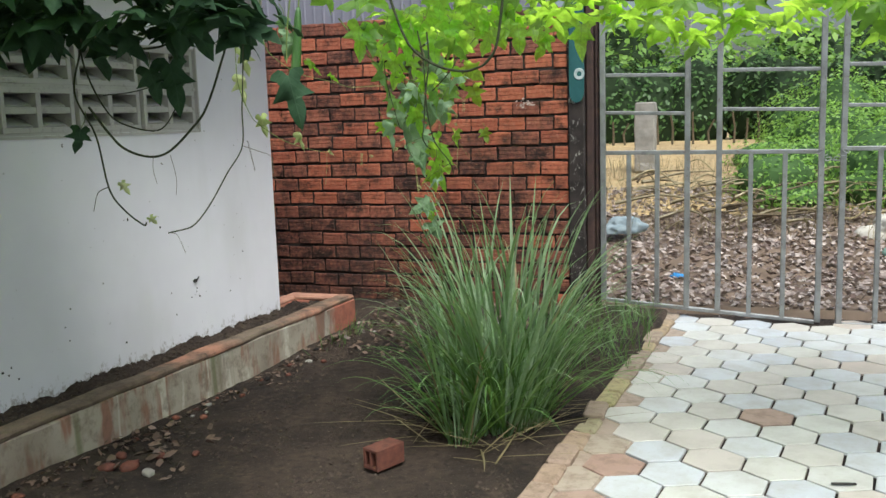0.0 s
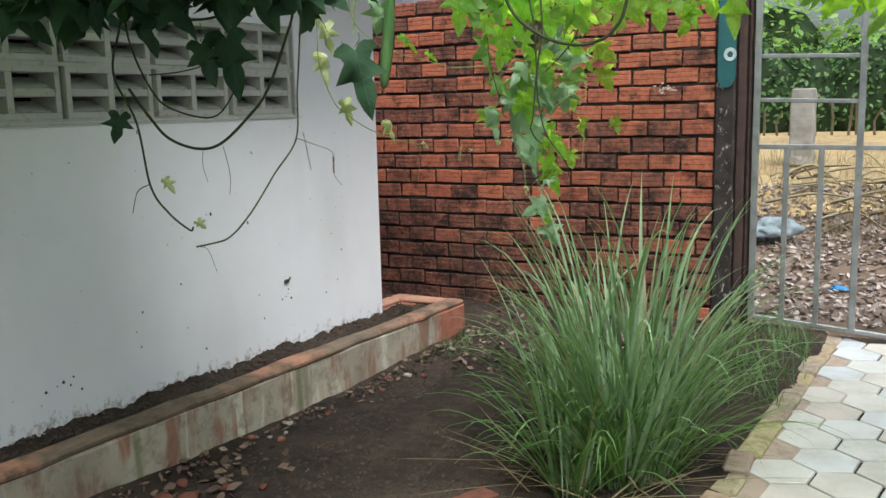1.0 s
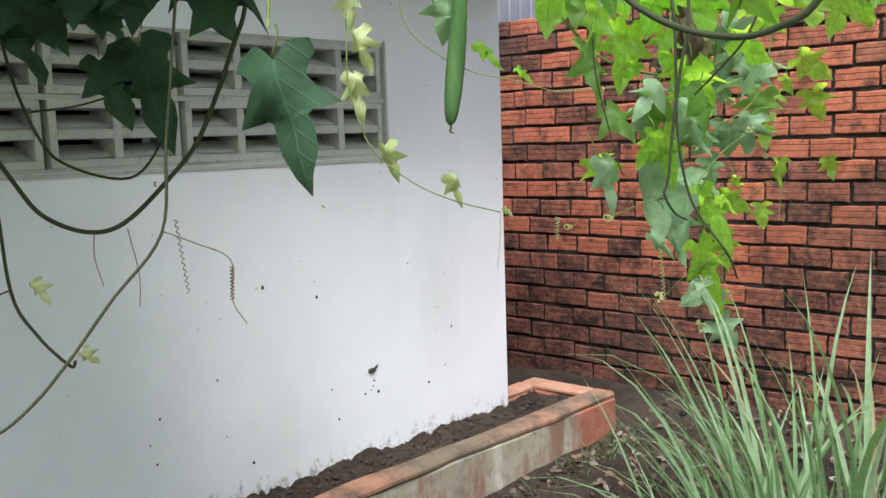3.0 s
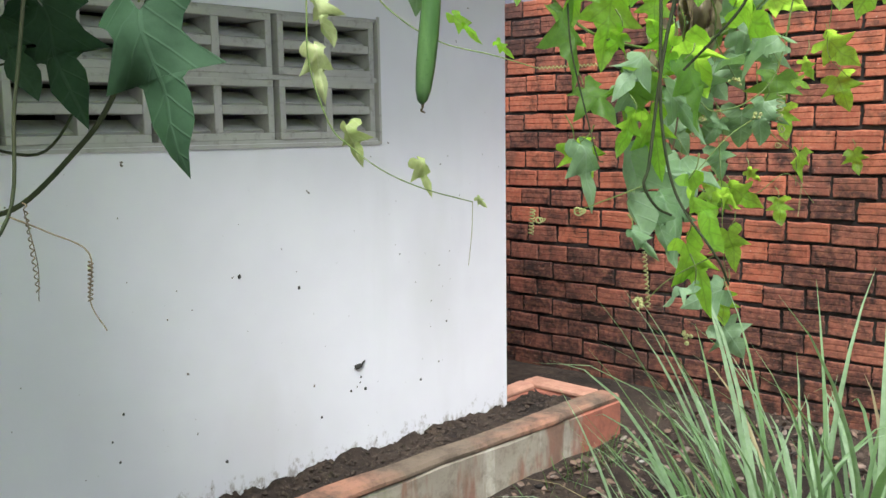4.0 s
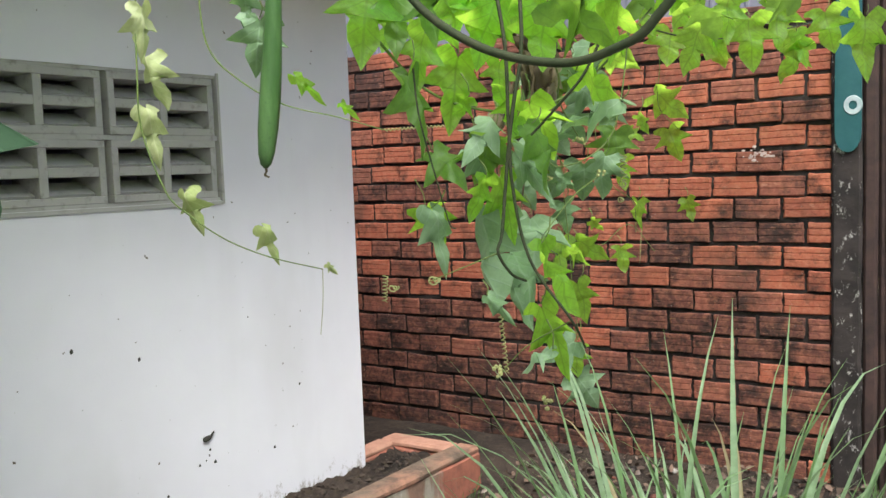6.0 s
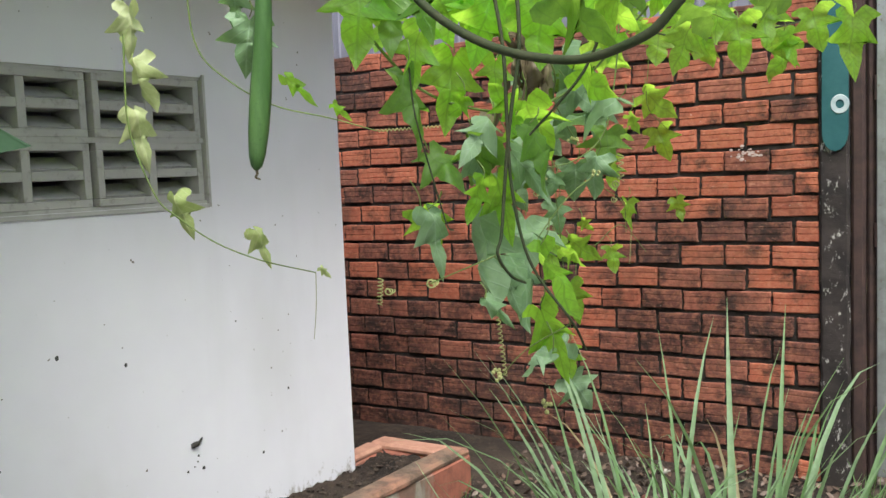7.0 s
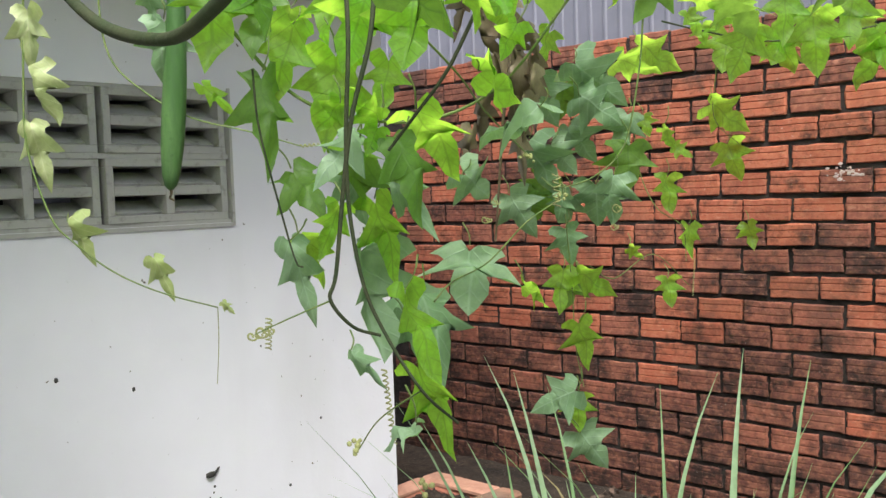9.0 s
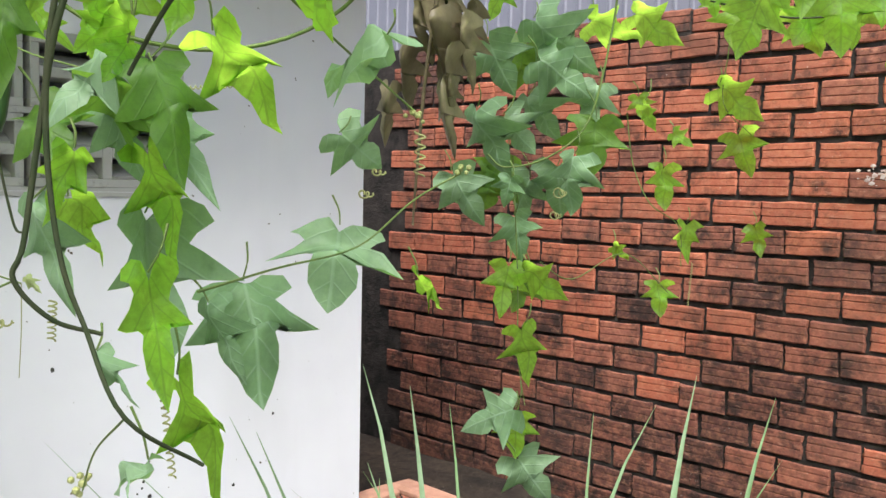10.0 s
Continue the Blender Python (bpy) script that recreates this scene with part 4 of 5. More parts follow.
FRESH_C = [
    (-1.667, 5.410, 1.716, -1.562, 5.505, 1.637), (-1.746, 5.071, 1.885, -1.638, 5.169, 1.820), (-1.641, 5.493, 1.589, -1.600, 5.520, 1.457),
    (-1.739, 5.248, 1.482, -1.736, 5.238, 1.353), (-1.707, 5.333, 1.320, -1.708, 5.321, 1.200), (-1.755, 5.270, 1.146, -1.749, 5.266, 1.044),
    (-1.801, 5.097, 1.256, -1.764, 5.129, 1.221), (-1.776, 5.161, 1.676, -1.760, 5.170, 1.605), (-1.701, 5.224, 1.575, -1.659, 5.261, 1.534),
    (-1.565, 5.471, 1.316, -1.542, 5.485, 1.226)]
FRESH_D = [
    (-1.600, 5.427, 1.945, -1.616, 5.398, 1.803), (-1.505, 5.590, 1.959, -1.446, 5.633, 1.816), (-1.480, 5.613, 1.944, -1.527, 5.557, 1.835),
    (-1.358, 5.664, 1.969, -1.360, 5.648, 1.827), (-1.644, 5.316, 1.965, -1.633, 5.321, 1.894), (-1.567, 5.535, 2.007, -1.542, 5.548, 1.892),
    (-1.418, 5.609, 2.007, -1.388, 5.628, 1.895), (-1.295, 5.798, 1.998, -1.274, 5.804, 1.851), (-1.632, 5.190, 1.987, -1.605, 5.208, 1.896)]
LEAF_WALL_A = [
    (-1.391, 5.1, 1.898, -1.471, 5.1, 1.747, -0.624, 0.707, 0.332, 0.9),
    (-1.287, 5.3, 1.943, -1.28, 5.3, 1.746, -0.377, 0.926, -0.014, 0.9),
    (-1.154, 5.5, 1.875, -1.243, 5.5, 1.731, -0.618, 0.688, 0.382, 0.9),
    (-1.172, 5.5, 1.901, -1.132, 5.5, 1.763, -0.084, 0.996, -0.024, 0.7),
    (-0.958, 5.6, 1.951, -0.971, 5.6, 1.704, -0.463, 0.886, 0.026, 0.75),
    (-1.326, 5.2, 2.002, -1.35, 5.2, 1.837, -0.529, 0.845, 0.077, 0.9),
    (-1.094, 5.6, 1.981, -1.06, 5.6, 1.817, -0.182, 0.983, -0.037, 1),
    (-1.205, 5.4, 2.01, -1.229, 5.4, 1.831, -0.52, 0.852, 0.068, 1),
    (-1.39, 5, 1.984, -1.466, 5, 1.888, -0.589, 0.656, 0.471, 1)]
set_leaves(VINE_C, LEAF_WALL_A, "fresh", 27)
place_leaves(VINE_C, FRESH_D, "fresh", (-0.25, 0.55, 0.7), 1.05, 26)
place_leaves(VINE_C, FRESH_C, "fresh", (-0.35, 0.75, 0.4), 0.95, 11)
tendril(VINE_C, (-1.72, 5.40, 1.20), (-1.73, 5.40, 1.07), 10, 0.004)

# vine with the gourd, in front of the white wall
VINE_G = vine_thing((-1.9, 3.4, 1.8), "gourd vine with wilted yellowing leaves before the white wall")
stem(VINE_G, [(-1.99, 3.30, 2.05), (-1.993, 3.292, 1.82), (-1.989, 3.282, 1.677), (-1.981, 3.277, 1.555), (-1.94, 3.292, 1.431), (-1.903, 3.312, 1.384), (-1.838, 3.349, 1.33), (-1.764, 3.394, 1.292), (-1.676, 3.449, 1.264)], 0.0022, 0.0012, MAT_STEM_GREEN)
stem(VINE_G, [(-1.676, 3.449, 1.264), (-1.68, 3.45, 1.20), (-1.69, 3.45, 1.13)], 0.0008, 0.0006, MAT_TENDRIL, "tendril_stalk")
stem(VINE_G, [(-1.92, 3.40, 2.05), (-1.93, 3.40, 1.85), (-1.92, 3.41, 1.72), (-1.87, 3.45, 1.65), (-1.80, 3.50, 1.60), (-1.70, 3.55, 1.57), (-1.62, 3.60, 1.54)], 0.002, 0.0012, MAT_STEM_GREEN)
tendril(VINE_G, (-1.62, 3.60, 1.54), (-1.50, 3.68, 1.545), 12, 0.004)
WILTED = [(-1.965, 3.285, 1.80, -1.955, 3.285, 1.69), (-1.96, 3.28, 1.70, -1.945, 3.285, 1.59), (-1.97, 3.28, 1.60, -1.935, 3.29, 1.48), (-1.905, 3.31, 1.43, -1.885, 3.32, 1.335), (-1.775, 3.39, 1.355, -1.74, 3.41, 1.28), (-1.665, 3.45, 1.275, -1.645, 3.46, 1.255)]
place_leaves(VINE_G, WILTED, "wilt", (0.6, -0.7, 0.1), 0.62, 13, False)
GREEN_G = [(-1.83, 3.47, 1.78, -1.845, 3.46, 1.66), (-1.85, 3.46, 1.84, -1.87, 3.45, 1.76)]
place_leaves(VINE_G, GREEN_G, "pale", TO_EYE, 1.0, 14)
place_leaves(VINE_G, [(-1.78, 3.51, 1.66, -1.72, 3.54, 1.60), (-1.70, 3.56, 1.60, -1.66, 3.57, 1.565)], "fresh", TO_EYE, 0.5, 15, False)


def build_gourd():
    """A ridged green sponge gourd on its stalk."""
    k = Mat("gourd_skin", 0.45, spec=0.4)
    base = k.mix(k.grey(k.noise(30, 4, 0.6, (1, 1, 0.15)), 0.4, 0.65), (0.045, 0.105, 0.032), (0.09, 0.175, 0.06))
    base = k.mix(k.times(k.grey(k.noise(120, 3), 0.55, 0.7), 0.5), base, (0.04, 0.09, 0.03))
    mat = k.colour(base).bump(k.noise(60, 4, 0.6, (1, 1, 0.2)), 0.3, 0.003).m
    g = thing("sponge_gourd", (-1.835, 3.47, 1.47), "long green sponge gourd hanging on the vine", "gourd")
    bm = bmesh.new()
    rings = []
    prof = [(0.0, 0.004), (0.008, 0.011), (0.03, 0.0165), (0.08, 0.0205), (0.14, 0.0215), (0.20, 0.0205), (0.27, 0.018), (0.34, 0.016), (0.39, 0.012), (0.41, 0.006)]
    for z, r in prof:
        cx = 0.05 * (z / 0.41) ** 1.4 + 0.008 * math.sin(z * 9)
        rings.append([bm.verts.new((cx + r * (1 + 0.05 * math.cos(10 * a)) * math.cos(a), 0.02 * z + r * (1 + 0.05 * math.cos(10 * a)) * math.sin(a), z)) for a in [2 * math.pi * i / 20 for i in range(20)]])
    for a, b in zip(rings, rings[1:]):
        for i in range(20):
            bm.faces.new((a[i], a[(i + 1) % 20], b[(i + 1) % 20], b[i]))
    bm.faces.new(list(reversed(rings[0])))
    bm.faces.new(rings[-1])
    part("fruit", bm, mat, g, smooth=True)
    bm = bmesh.new()
    add_tube(bm, smooth_line([(0.0, 0, 0.003), (0.001, 0, -0.008), (-0.004, 0, -0.014), (0.006, 0.002, -0.019)], 4), 0.003, 0.002)
    part("withered_flower", bm, MAT_DRYSTEM, g, "withered brown flower end")
    bm = bmesh.new()
    add_tube(bm, smooth_line([(0.046, 0.008, 0.405), (0.05, 0.01, 0.47), (0.04, 0.0, 0.58)], 4), 0.004, 0.003)
    part("stalk", bm, MAT_STEM_GREEN, g)


build_gourd()

# bare looping stems near the house
VINE_L = vine_thing((-1.95, 2.55, 1.7), "dark bare looping vine stems before the vents, leaves coloured dark for shade")
stem(VINE_L, [(-2.06, 2.46, 1.47), (-2.017, 2.494, 1.383), (-1.975, 2.519, 1.326), (-1.914, 2.564, 1.296), (-1.863, 2.607, 1.31), (-1.806, 2.665, 1.384), (-1.767, 2.709, 1.459), (-1.731, 2.762, 1.611), (-1.718, 2.786, 1.70), (-1.70, 2.80, 1.95)], 0.0042, 0.0042, MAT_BARK)
stem(VINE_L, [(-2.06, 2.50, 1.95), (-2.088, 2.484, 1.682), (-2.101, 2.447, 1.518), (-2.047, 2.468, 1.373), (-2.012, 2.468, 1.196), (-1.975, 2.49, 1.12), (-1.924, 2.519, 1.066), (-1.915, 2.525, 1.075)], 0.0036, 0.0028, MAT_BARK)
stem(VINE_L, [(-1.563, 2.159, 1.089), (-1.530, 2.187, 1.096), (-1.521, 2.225, 1.103), (-1.511, 2.266, 1.132), (-1.496, 2.308, 1.180), (-1.480, 2.361, 1.248), (-1.461, 2.426, 1.327), (-1.463, 2.442, 1.438), (-1.463, 2.453, 1.506), (-1.464, 2.477, 1.659)], 0.0022, 0.0022, MAT_BARK)
stem(VINE_L, [(-2.16, 2.55, 1.80), (-2.145, 2.556, 1.613), (-2.093, 2.576, 1.471), (-2.044, 2.606, 1.411), (-1.952, 2.677, 1.384), (-1.91, 2.722, 1.451), (-1.898, 2.738, 1.52)], 0.0034, 0.0022, MAT_BARK)
stem(VINE_L, [(-2.2, 2.5, 1.78), (-2.10, 2.55, 1.70), (-1.98, 2.62, 1.665), (-1.88, 2.70, 1.69), (-1.78, 2.76, 1.80)], 0.004, 0.004, MAT_BARK)
stem(VINE_L, [(-2.08, 2.56, 1.51), (-2.0, 2.62, 1.52), (-1.90, 2.70, 1.555)], 0.0022, 0.0016, MAT_BARK)
stem(VINE_L, [(-2.018, 2.47, 1.20), (-2.045, 2.45, 1.18), (-2.06, 2.44, 1.12)], 0.0016, 0.001, MAT_BARK)
stem(VINE_L, [(-1.460, 2.427, 1.329), (-1.427, 2.451, 1.313), (-1.389, 2.478, 1.290), (-1.385, 2.474, 1.239), (-1.368, 2.482, 1.208)], 0.0010, 0.0007, MAT_DRYSTEM, "dry_tendril")
stem(VINE_L, [(-1.90, 2.57, 1.30), (-1.905, 2.57, 1.25), (-1.90, 2.58, 1.20)], 0.0009, 0.0007, MAT_DRYSTEM, "dry_tendril")
stem(VINE_L, [(-1.86, 2.61, 1.30), (-1.85, 2.62, 1.22), (-1.855, 2.62, 1.16)], 0.0009, 0.0007, MAT_DRYSTEM, "dry_tendril")
stem(VINE_L, [(-1.560, 2.161, 1.090), (-1.542, 2.175, 1.080), (-1.524, 2.181, 1.028)], 0.0008, 0.0006, MAT_DRYSTEM, "dry_tendril")
tendril(VINE_L, (-1.448, 2.439, 1.344), (-1.429, 2.439, 1.249), 8, 0.003, 0.0009, MAT_DRYSTEM)
tendril(VINE_L, (-1.387, 2.478, 1.281), (-1.385, 2.474, 1.239), 6, 0.004, 0.001, MAT_DRYSTEM)
# leaves before the vents, their shade painted in as dark green
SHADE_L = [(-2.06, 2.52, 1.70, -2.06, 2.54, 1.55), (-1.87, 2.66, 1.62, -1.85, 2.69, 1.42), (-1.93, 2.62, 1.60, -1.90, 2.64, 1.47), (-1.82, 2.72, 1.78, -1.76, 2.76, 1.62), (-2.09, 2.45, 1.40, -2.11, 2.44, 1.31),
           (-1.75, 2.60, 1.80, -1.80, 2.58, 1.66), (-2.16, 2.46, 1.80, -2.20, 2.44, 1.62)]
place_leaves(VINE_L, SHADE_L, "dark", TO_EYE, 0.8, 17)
place_leaves(VINE_L, [(-1.98, 2.49, 1.215, -1.955, 2.50, 1.17), (-1.905, 2.53, 1.09, -1.89, 2.55, 1.06)], "wilt", TO_EYE, 0.8, 18, False)
# broad leaves close to the walker, shade put into their dark green
NEAR = [(-1.344, 2.527, 1.550, -1.302, 2.533, 1.369)]
VINE_N = vine_thing((-1.35, 2.6, 1.9), "large vine leaves hanging low, coloured dark for shade")
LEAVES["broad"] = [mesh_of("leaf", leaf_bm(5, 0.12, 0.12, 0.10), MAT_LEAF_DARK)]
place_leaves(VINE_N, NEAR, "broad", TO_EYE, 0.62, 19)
stem(VINE_N, [(-1.30, 2.55, 1.95), (-1.335, 2.53, 1.70), (-1.34, 2.52, 1.58)], 0.003, 0.002, MAT_STEM_GREEN)


def leaf_cloud(name, count, spot, size, mat, seed, label, category, flat=0.5, lobed=True):
    """Foliage too dense to count: many small bent leaves in one mesh."""
    rnd = random.Random(seed)
    if lobed:
        src = [leaf_bm(seed + i, 0.3, 0.3, 0.12) for i in range(4)]
    else:
        src = []
        for i in range(3):
            b = bmesh.new()
            pts = [(0, 0, 0), (0.28, 0.35, -0.05), (0.2, 0.7, -0.12), (0, 1, -0.25), (-0.2, 0.7, -0.12), (-0.28, 0.35, -0.05)]
            vs = [b.verts.new(p) for p in pts]
            b.faces.new((vs[0], vs[1], vs[2], vs[3]))
            b.faces.new((vs[0], vs[3], vs[4], vs[5]))
            src.append(b)
    shapes = []
    for b in src:
        b.verts.ensure_lookup_table()
        b.verts.index_update()
        shapes.append(([v.co.copy() for v in b.verts], [[v.index for v in f.verts] for f in b.faces]))
        b.free()
    verts, faces = [], []
    for i in range(count):
        p, out = spot(rnd)
        co, fs = rnd.choice(shapes)
        s = size * rnd.uniform(0.6, 1.3)
        up = Vector((rnd.uniform(-1, 1), rnd.uniform(-1, 1), rnd.uniform(-1, 1)))
        zax = (Vector(out) + flat * up).normalized()
        yax = Vector((rnd.uniform(-1, 1), rnd.uniform(-1, 1), rnd.uniform(-0.9, 0.2)))
        yax = (yax - zax * yax.dot(zax)).normalized()
        m = Matrix((yax.cross(zax), yax, zax)).transposed() * s
        n = len(verts)
        verts += [tuple(m @ c + Vector(p)) for c in co]
        faces += [[n + k for k in f] for f in fs]
    me = bpy.data.meshes.new(name)
    me.from_pydata(verts, [], faces)
    me.materials.append(mat)
    for p in me.polygons:
        p.use_smooth = True
    return tagged(new(name, me), label, category, kind="stuff")


def canopy_spot(rnd):
    while True:
        x, y = rnd.uniform(-1.55, 1.7), rnd.uniform(2.9, 4.7)
        if noise.noise((x * 1.6, y * 1.6, 4)) > -0.30:
            break
    z = (1.86 if x < -0.4 else 1.72) + rnd.random() ** 1.5 * 0.35
    return (x, y, z), (0.1, 0.15, 1.0)


# out-of-view leaves added over the path to shade house wall and planter
def shade_spot(rnd):
    x, y = rnd.uniform(-2.9, -1.3), rnd.uniform(-0.6, 2.9)
    return (x, y, 2.08 + rnd.uniform(0, 0.25)), (0, 0, 1)


def left_spot(rnd):
    x, y = rnd.uniform(-2.6, -1.4), rnd.uniform(2.1, 2.72)
    return (x, y, 1.71 + rnd.random() * 0.3), (0.2, -0.2, 1)


leaf_cloud("vine_canopy", 340, canopy_spot, 0.13, MAT_CANOPY, 31, "bright green gourd vine canopy on overhead wires", "vine canopy", 0.7)
leaf_cloud("vine_canopy", 170, canopy_spot, 0.14, MAT_LEAF_HALF, 35, "darker vine leaves in the overhead canopy", "vine canopy", 0.8)
leaf_cloud("vine_canopy", 650, shade_spot, 0.15, MAT_CANOPY, 32, "unseen gourd vine canopy added over the path for shade", "vine canopy", 0.6)
# leaves beside the house take the dark green that stands for shade
leaf_cloud("vine_canopy", 230, left_spot, 0.15, MAT_LEAF_DARK, 33, "gourd vine leaves beside the house, coloured dark for shade", "vine canopy", 0.6)


def build_wires():
    rnd = random.Random(5)
    h = thing("trellis_wires", (0, 3, 1.95), "thin overhead wires and runners carrying the vine", "trellis")
    for i in range(7):
        y = 2.3 + 0.4 * i
        bm = bmesh.new()
        x0 = -2.85 if y < 2.6 else -1.25
        pts = [(x0 + 0.42 * k, y - 3 + rnd.uniform(-0.05, 0.05), 0.04 + rnd.uniform(-0.05, 0.04)) for k in range(9)]
        add_tube(bm, smooth_line(pts, 4), 0.0048, 0.004, 6)
        part("runner", bm, MAT_BARK, h)


build_wires()

# ---- lemongrass clump ----
def blade_line(length, lean, bend, seed):
    """Points of one arching blade: starts steep, bends over outwards along +x."""
    rnd = random.Random(seed)
    pts, p, ang = [], Vector((0, 0, 0)), lean
    n = 11
    side = rnd.uniform(-0.25, 0.25)
    for i in range(n + 1):
        pts.append(p.copy())
        s = i / n
        p = p + Vector((math.sin(ang), side * s * math.sin(ang), math.cos(ang))) * length / n
        ang += bend * (0.15 + 2.6 * s * s * s) / n
    return pts


def add_blade(bm, pts, width):
    n = len(pts) - 1
    prev = None
    for i, p in enumerate(pts):
        s = i / n
        w = width * min(1.0, 0.55 + 2.2 * s) * max(0.03, (1 - s ** 3.2))
        d = (pts[min(i + 1, n)] - pts[max(i - 1, 0)]).normalized()
        side = d.cross(Vector((0.3, 0.05, 1))).normalized() if abs(d.z) > 0.98 else d.cross(Vector((0, 0, 1))).normalized()
        nor = side.cross(d)
        row = (bm.verts.new(p - side * w / 2 + nor * w * 0.18), bm.verts.new(p), bm.verts.new(p + side * w / 2 + nor * w * 0.18))
        if prev:
            bm.faces.new((prev[0], prev[1], row[1], row[0]))
            bm.faces.new((prev[1], prev[2], row[2], row[1]))
        prev = row


def build_lemongrass():
    rnd = random.Random(77)
    g = thing("lemongrass", (-1.0, 3.78, 0.0), "large clump of arching grey-green lemongrass in the soil", "grass clump")
    kinds = []
    for i in range(30):
        upright = i < 18
        length = rnd.uniform(0.88, 1.24) if upright else rnd.uniform(0.6, 1.0)
        lean = rnd.uniform(0.04, 0.42) if upright else rnd.uniform(0.2, 0.6)
        bend = rnd.uniform(0.6, 3.4) if upright else rnd.uniform(1.6, 3.4)
        if i < 2:
            length, lean, bend = rnd.uniform(1.1, 1.2), rnd.uniform(0.04, 0.25), rnd.uniform(0.8, 2.2)
        bm = bmesh.new()
        add_blade(bm, blade_line(length, lean, bend, i), rnd.uniform(0.012, 0.021))
        kinds.append(mesh_of("blade", bm, MAT_GRASS_DRY if i in (5, 20) else MAT_GRASS))
    def foot(spread):
        """Most blades stand in the main clump, some in a smaller one beside it."""
        a, r = rnd.uniform(0, 2 * math.pi), math.sqrt(rnd.random())
        if rnd.random() < 0.13:
            return -0.12 + 0.07 * r * math.cos(a), -0.28 + 0.07 * r * math.sin(a), a
        return spread * r * math.cos(a), 1.2 * spread * r * math.sin(a), a
    for i in range(295):
        x, y, a = foot(0.17)
        turn = math.degrees(a) + rnd.gauss(0, 40)
        size = rnd.uniform(0.6, 0.85) if y < -0.22 else rnd.uniform(0.78, 1.06)
        piece("blade", rnd.choice(kinds), g, pose(x, y, 0.0, 0, 0, turn) @ Matrix.Scale(size, 4))
    # inner and drooping blades: darker green paints the shade within the clump
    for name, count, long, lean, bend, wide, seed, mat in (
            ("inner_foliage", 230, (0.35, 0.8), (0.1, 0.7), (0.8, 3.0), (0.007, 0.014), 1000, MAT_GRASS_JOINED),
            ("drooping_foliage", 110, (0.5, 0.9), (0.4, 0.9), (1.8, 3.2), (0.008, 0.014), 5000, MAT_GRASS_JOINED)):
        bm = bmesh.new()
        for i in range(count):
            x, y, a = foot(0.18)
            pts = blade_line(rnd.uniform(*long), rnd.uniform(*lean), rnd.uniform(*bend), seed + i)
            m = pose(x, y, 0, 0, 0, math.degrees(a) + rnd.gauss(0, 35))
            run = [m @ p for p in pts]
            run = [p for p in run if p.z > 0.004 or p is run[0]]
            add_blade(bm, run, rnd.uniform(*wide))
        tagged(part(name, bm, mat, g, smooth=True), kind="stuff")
    bm = bmesh.new()
    for i in range(90):
        a = rnd.uniform(0, 2 * math.pi)
        pts = blade_line(rnd.uniform(0.25, 0.6), rnd.uniform(1.2, 1.5), rnd.uniform(0.05, 0.25), 3000 + i)
        m = pose(-0.08 + rnd.gauss(0, 0.16), -0.08 + rnd.gauss(0, 0.2), 0.012, 0, 0, math.degrees(a) + rnd.gauss(0, 50))
        add_blade(bm, [m @ p for p in pts], rnd.uniform(0.005, 0.010))
    tagged(part("dry_foliage", bm, MAT_GRASS_DRY, g, "dry fallen straw-coloured blades"), kind="stuff")


build_lemongrass()

# ---- land beyond the gate ----
def bush_spots(bushes):
    """Leaves on the skins of lumpy mounds (centre, radii)."""
    def spot(rnd):
        c, r = rnd.choice(bushes)
        while True:
            d = Vector((rnd.gauss(0, 1), rnd.gauss(0, 1), rnd.gauss(0, 1))).normalized()
            if d.y < 0.35 and d.z > -0.45:
                break
        k = 1 + 0.3 * noise.noise((c[0] + d.x * 2.2, c[1] + d.y * 2.2, d.z * 2.2)) - 0.25 * rnd.random() ** 2
        return (c[0] + d.x * r[0] * k, c[1] + d.y * r[1] * k, c[2] + d.z * r[2] * k), (d.x, d.y, d.z + 0.5)
    return spot


# solid lumps behind the leaves; their dark colour stands for shade between leaves
def bush_core(name, bushes, mat, label, category):
    bm = bmesh.new()
    for c, r in bushes:
        out = bmesh.ops.create_icosphere(bm, subdivisions=2, radius=1.0)
        for v in out["verts"]:
            v.co = Vector((c[0] + v.co.x * r[0] * 0.78, c[1] + v.co.y * r[1] * 0.78, c[2] + v.co.z * r[2] * 0.78))
    tagged(link_mesh(name, bm, mat), label, category, kind="stuff")


rnd_land = random.Random(71)
HEDGE = [((-6 + 0.75 * i + rnd_land.uniform(-0.2, 0.2), 16.4 + rnd_land.uniform(-0.2, 0.2), 1.35 + rnd_land.uniform(-0.1, 0.2)), (0.8, 0.6, 1.15)) for i in range(26)]
WEEDS = []
for i in range(60):
    x, y = rnd_land.uniform(0.1, 5.0), rnd_land.uniform(9.4, 13.2)
    h = rnd_land.uniform(0.25, 0.7) * min(1.0, 0.45 + 0.5 * x)
    WEEDS.append(((x, y, ground_z(x, y) + 0.2 * h), (rnd_land.uniform(0.3, 0.6), 0.4, h)))
TREES = [((-12 + 2.2 * i + rnd_land.uniform(-0.6, 0.6), 28 + rnd_land.uniform(-1.5, 1.5), 1.6 + rnd_land.uniform(-0.4, 1.0)), (1.8, 1.2, rnd_land.uniform(1.2, 2.4))) for i in range(18)]
bush_core("hedge_shade_core", HEDGE, MAT_HEDGE_CORE, "solid lumps inside the hedge, coloured dark for shade", "hedge")
leaf_cloud("hedge", 14000, bush_spots(HEDGE), 0.095, MAT_HEDGE, 41, "dark green hedge across the dry field", "hedge", 0.7, False)
SHRUBS = []
for i in range(20):
    x, y = rnd_land.uniform(0.7, 5.5), rnd_land.uniform(12.4, 14.6)
